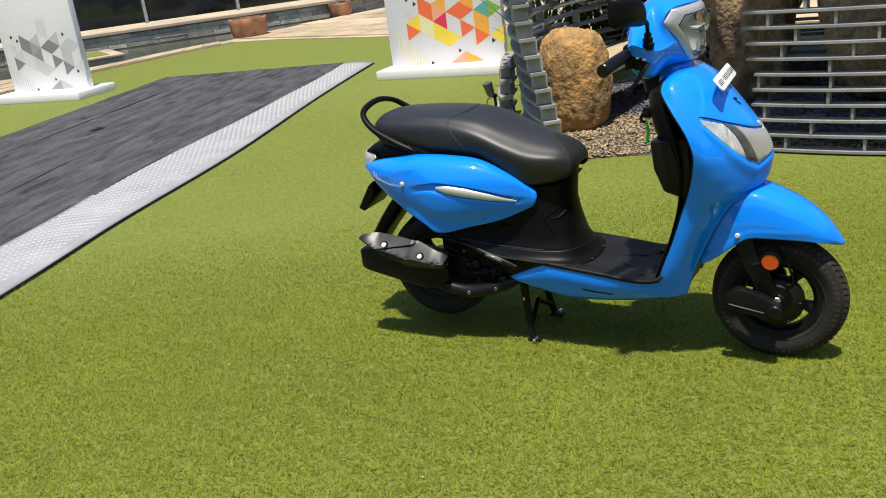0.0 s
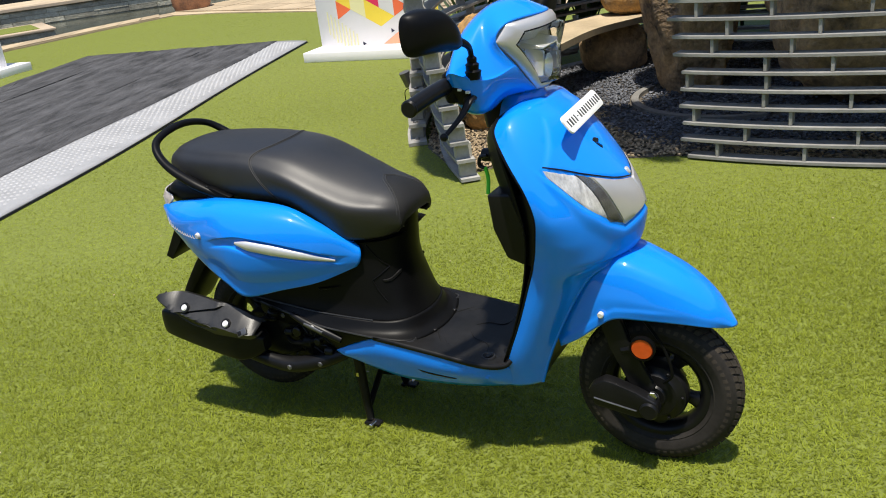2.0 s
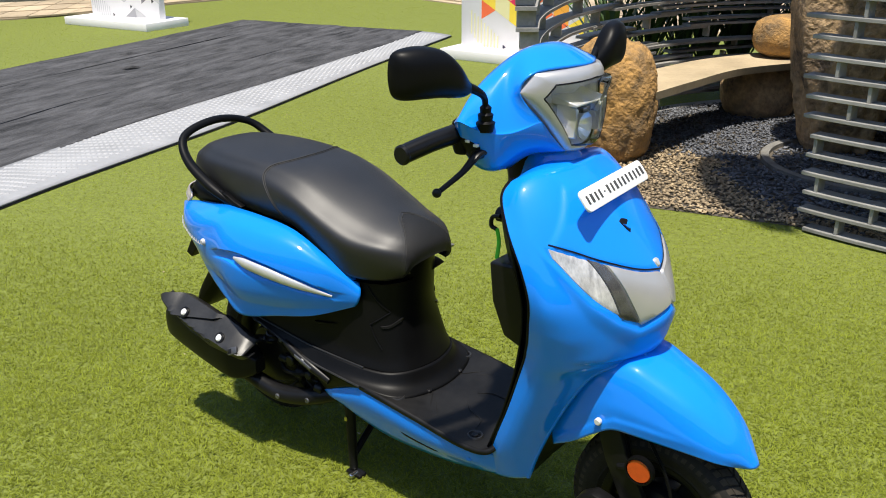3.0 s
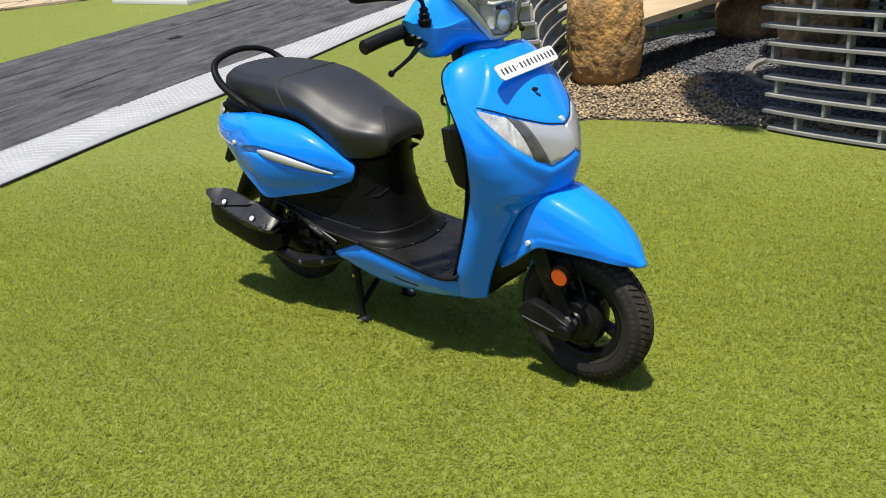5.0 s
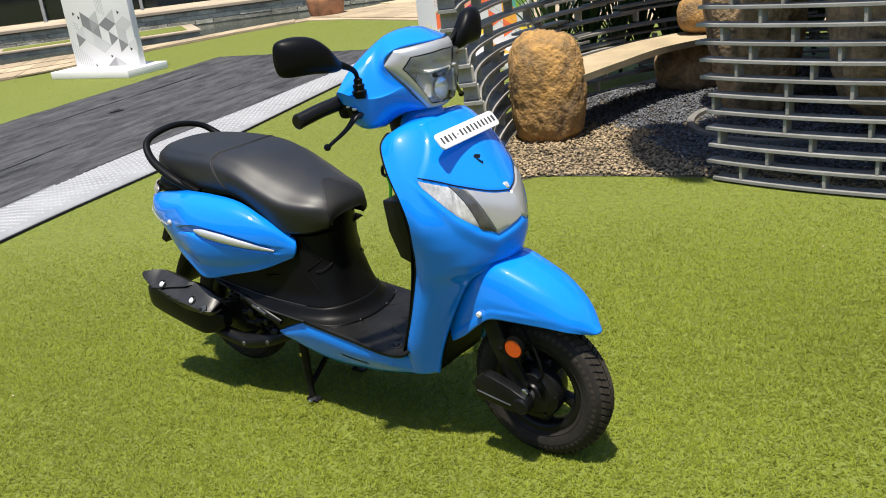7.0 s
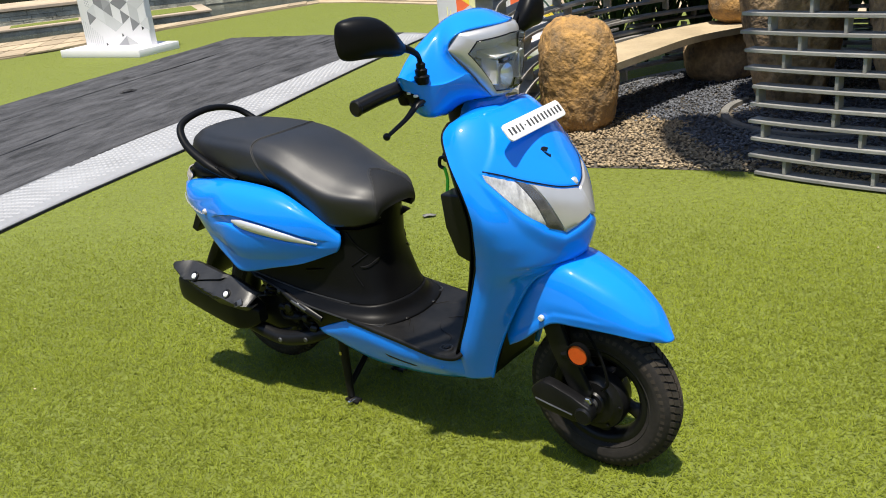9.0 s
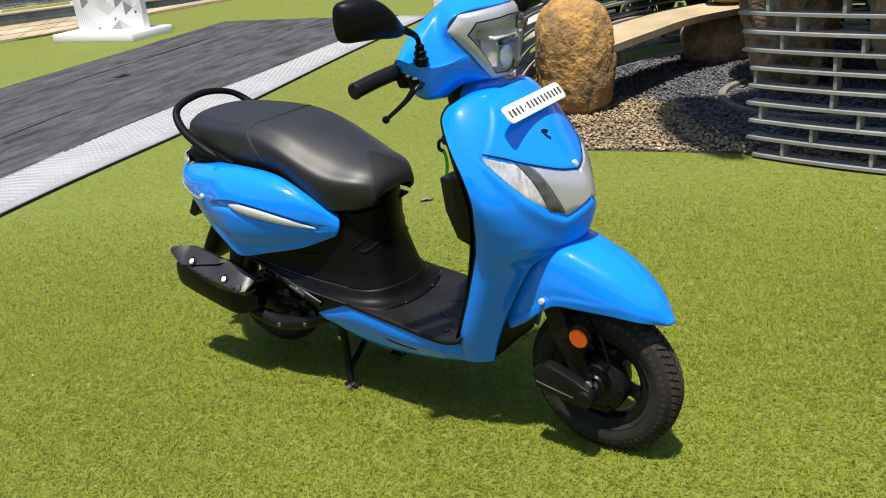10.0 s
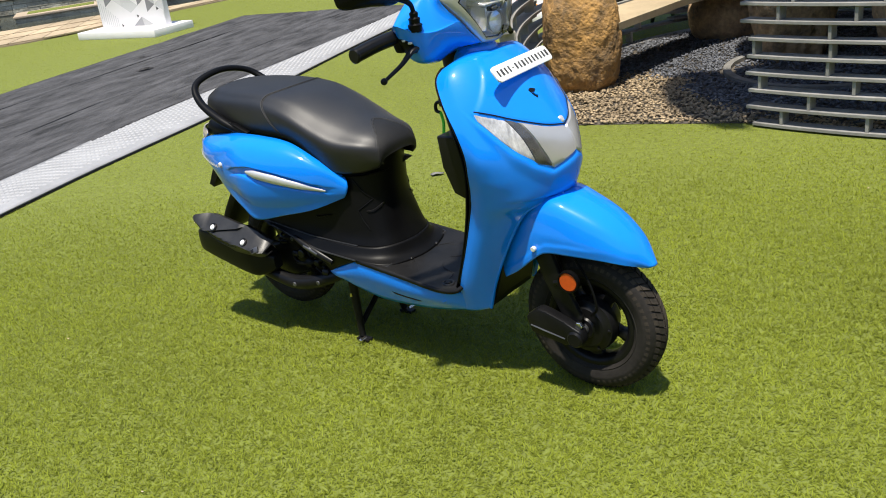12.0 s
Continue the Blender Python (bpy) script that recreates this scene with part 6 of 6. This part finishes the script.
# unseen walls added beside and behind the camera, for reflections and less skylight
tagged(part("unseen_wall", join(wall_run((-30, -22), (30, -22), 10, .4, RENDERED, -.3), wall_run((30, -22), (30, 40), 10, .4, RENDERED, -.3), wall_run((-30, 40), (-30, -22), 10, .4, RENDERED, -.3)), RENDERED, None, kind="structure", label="unseen plain grey wall that shapes reflections and sky light"), category="wall")

# ---- gravel and turf blades ----
def inside(poly, x, y):
    x, y = np.asarray(x), np.asarray(y)
    r = np.zeros(x.shape, bool)
    n = len(poly)
    for i in range(n):
        (x0, y0), (x1, y1) = poly[i], poly[(i + 1) % n]
        c = ((y0 > y) != (y1 > y)) & (x < (x1 - x0) * (y - y0) / (y1 - y0 + 1e-12) + x0)
        r ^= c
    return r


def stuff(name, V, F, material, label, category, kind="stuff"):
    me = bpy.data.meshes.new(name)
    V, F = np.asarray(V, np.float32), np.asarray(F, np.int32)
    me.vertices.add(len(V))
    me.vertices.foreach_set("co", V.ravel())
    k = F.shape[1]
    me.loops.add(F.size)
    me.loops.foreach_set("vertex_index", F.ravel())
    me.polygons.add(len(F))
    me.polygons.foreach_set("loop_start", np.arange(0, F.size, k, dtype=np.int32))
    me.update(calc_edges=True)
    me.validate()
    me.materials.append(material)
    return tagged(new(name, me), label, category, kind=kind)


g = np.random.default_rng(5)
n = 30000
px, py = g.uniform(.5, 3.6, n), g.uniform(4.7, 8.4, n)
ok = inside(BED, px, py) & (abs(np.hypot(px - 2.7, py - 6.55) - .62) > .045)
px, py = px[ok], py[ok]
n = len(px)
octa = np.array([(1, 0, 0), (-1, 0, 0), (0, 1, 0), (0, -1, 0), (0, 0, 1), (0, 0, -1)], float)
of = np.array([(0, 2, 4), (2, 1, 4), (1, 3, 4), (3, 0, 4), (2, 0, 5), (1, 2, 5), (3, 1, 5), (0, 3, 5)])
sc = np.stack([g.uniform(.009, .024, n), g.uniform(.006, .014, n), g.uniform(.004, .008, n)], 1)
P = octa[None] * sc[:, None] * g.uniform(.7, 1.3, (n, 6, 1))
ta, tb = g.uniform(0, 6.28, n), g.normal(0, .35, n)
ca, sa, cb, sb = np.cos(ta)[:, None], np.sin(ta)[:, None], np.cos(tb)[:, None], np.sin(tb)[:, None]
x, z = P[..., 0] * cb - P[..., 2] * sb, P[..., 0] * sb + P[..., 2] * cb
X, Y = x * ca - P[..., 1] * sa, x * sa + P[..., 1] * ca
V = np.stack([X + px[:, None], Y + py[:, None], z + (.008 + g.uniform(0, .014, n))[:, None]], 2).reshape(-1, 3)
F = (of[None] + (np.arange(n) * 6)[:, None, None]).reshape(-1, 3)
# shade put into the colour: darker bluish stones at the back, tan in front
line = np.interp(px, [.6, 1.3, 1.6, 1.9, 2.2, 3.6], [7.1, 6.8, 6.62, 5.85, 5.35, 5.0]) + .10 * np.sin(px * 9) + g.normal(0, .10, n)
blue = py > line
# a tan oval painted in as a sunlit spot
patch = ((px - 1.62) / .22) ** 2 + ((py - 6.45) / .16) ** 2 < g.uniform(.5, 1.3, n)
blue &= ~patch
for sel, name, m, label in ((~blue, "gravel", GRAVEL, "angular tan and grey stone chippings in the bed"), (blue, "bed_gravel", GRAVEL_SHADED, "angular gravel in the bed, coloured darker and bluer for shade")):
    k = int(sel.sum())
    Vs = V.reshape(n, 6, 3)[sel].reshape(-1, 3)
    stuff(name, Vs, (of[None] + (np.arange(k) * 6)[:, None, None]).reshape(-1, 3), m, label, "gravel")

# turf blades, thinner with distance, growing over the bed's edge
BED_IN = [(x + .02 * (2.4 - x), y + .035) for x, y in BED]
BLADE = mat("turf_blade", (0.224, 0.262, 0.027), 0.65, var=0.18, scale=1.1, island=0.30, spec=0.2)
bn, bl = BLADE.node_tree.nodes, BLADE.node_tree.links
see, mixer = bn.new("ShaderNodeBsdfTranslucent"), bn.new("ShaderNodeMixShader")
mixer.inputs["Fac"].default_value = 0.48
bl.new(bn["Principled BSDF"].inputs["Base Color"].links[0].from_socket, see.inputs["Color"])
bl.new(bn["Principled BSDF"].outputs["BSDF"], mixer.inputs[1])
bl.new(see.outputs["BSDF"], mixer.inputs[2])
bl.new(mixer.outputs["Shader"], bn["Material Output"].inputs["Surface"])
# normals bent towards the upright, so blades shade as evenly as flat ground
geo, up, unit = bn.new("ShaderNodeNewGeometry"), bn.new("ShaderNodeVectorMath"), bn.new("ShaderNodeVectorMath")
up.operation, unit.operation = "ADD", "NORMALIZE"
up.inputs[1].default_value = (0, 0, 1.1)
bl.new(geo.outputs["Normal"], up.inputs[0])
bl.new(up.outputs["Vector"], unit.inputs[0])
bl.new(unit.outputs["Vector"], bn["Principled BSDF"].inputs["Normal"])
V, F = [], []
zones = ((-3.4, 3.8, .5, 5.0, 910000, .0150, .0032), (-5.5, 3.8, 3.4, 9.2, 430000, .0075, .0056), (-9.0, 3.0, 7.2, 17.2, 170000, .008, .010))
base = 0
for x0, x1, y0, y1, n, h, w in zones:
    px, py = g.uniform(x0, x1, n), g.uniform(y0, y1, n)
    fade = np.clip((py - y0) / (1.6 if y0 > 1 else 1.2), 0, 1) * np.clip(np.minimum(px - x0, x1 - px) / .9, 0, 1) * np.clip((y1 - py) / 1.6 if y1 < 17 else 1 + 0 * py, 0, 1)
    ok = inside(LAWN, px, py) & ~inside(BED_IN, px, py) & (g.uniform(0, 1, n) < fade)
    px, py = px[ok], py[ok]
    n = len(px)
    # blades lie over in tufts that share a direction
    a = g.normal(0, 1.5 if y0 < 1 else 6, n)
    bunch = np.zeros(n)
    for kx, ky, ph in zip(g.normal(0, 1, 14), g.normal(0, 1, 14), g.uniform(0, 6.28, 14)):
        a += .6 * np.sin(kx * 240 * px + ky * 240 * py + ph)
        bunch += (.27 if y0 < 1 else .12) * np.sin(ky * 130 * px - kx * 130 * py + 2 * ph)
    tall = 1 + 1.6 * np.exp(-((px - 1.86) / .10) ** 2 - ((py - 5.34) / .06) ** 2)
    ln, lean = h * tall * g.uniform(.65, 1.15, n) * (1 + .18 * bunch), g.uniform(.75, 1.42, n) - .10 * bunch + (.26 if y0 > 1 else 0)
    wx, wy = -np.sin(a) * w, np.cos(a) * w
    dx, dy = np.cos(a), np.sin(a)
    z2, r2 = ln * np.cos(lean), ln * np.sin(lean)
    B = np.zeros((n, 4, 3))
    B[:, 0] = np.stack([px - wx / 2, py - wy / 2, 0 * px], 1)
    B[:, 1] = np.stack([px + wx / 2, py + wy / 2, 0 * px], 1)
    B[:, 2] = np.stack([px + dx * r2 + wx * .25, py + dy * r2 + wy * .25, z2], 1)
    B[:, 3] = np.stack([px + dx * r2 - wx * .25, py + dy * r2 - wy * .25, z2], 1)
    V.append(B.reshape(-1, 3))
    idx = (np.arange(n) * 4)[:, None, None] + base
    F.append((np.array([(0, 1, 2), (0, 2, 3)])[None] + idx).reshape(-1, 3))
    base += n * 4
stuff("turf_blades", np.concatenate(V), np.concatenate(F), BLADE, "short curled bright green turf blades", "turf")

# pale bits of litter on the turf
n = 90
px, py = g.uniform(-3, 3, n), g.uniform(1, 9, n)
ok = inside(LAWN, px, py) & ~inside(BED, px, py)
px, py = px[ok], py[ok]
n = len(px)
a, r = g.uniform(0, 6.28, n), g.uniform(.003, .008, n)
B = np.zeros((n, 3, 3))
for k in range(3):
    B[:, k] = np.stack([px + r * np.cos(a + 2.1 * k), py + .6 * r * np.sin(a + 2.1 * k), .013 + .003 * g.uniform(-1, 1, n)], 1)
stuff("turf_litter", B.reshape(-1, 3), np.arange(3 * n).reshape(-1, 3), BENCH, "pale dry flecks scattered on the turf", "litter")
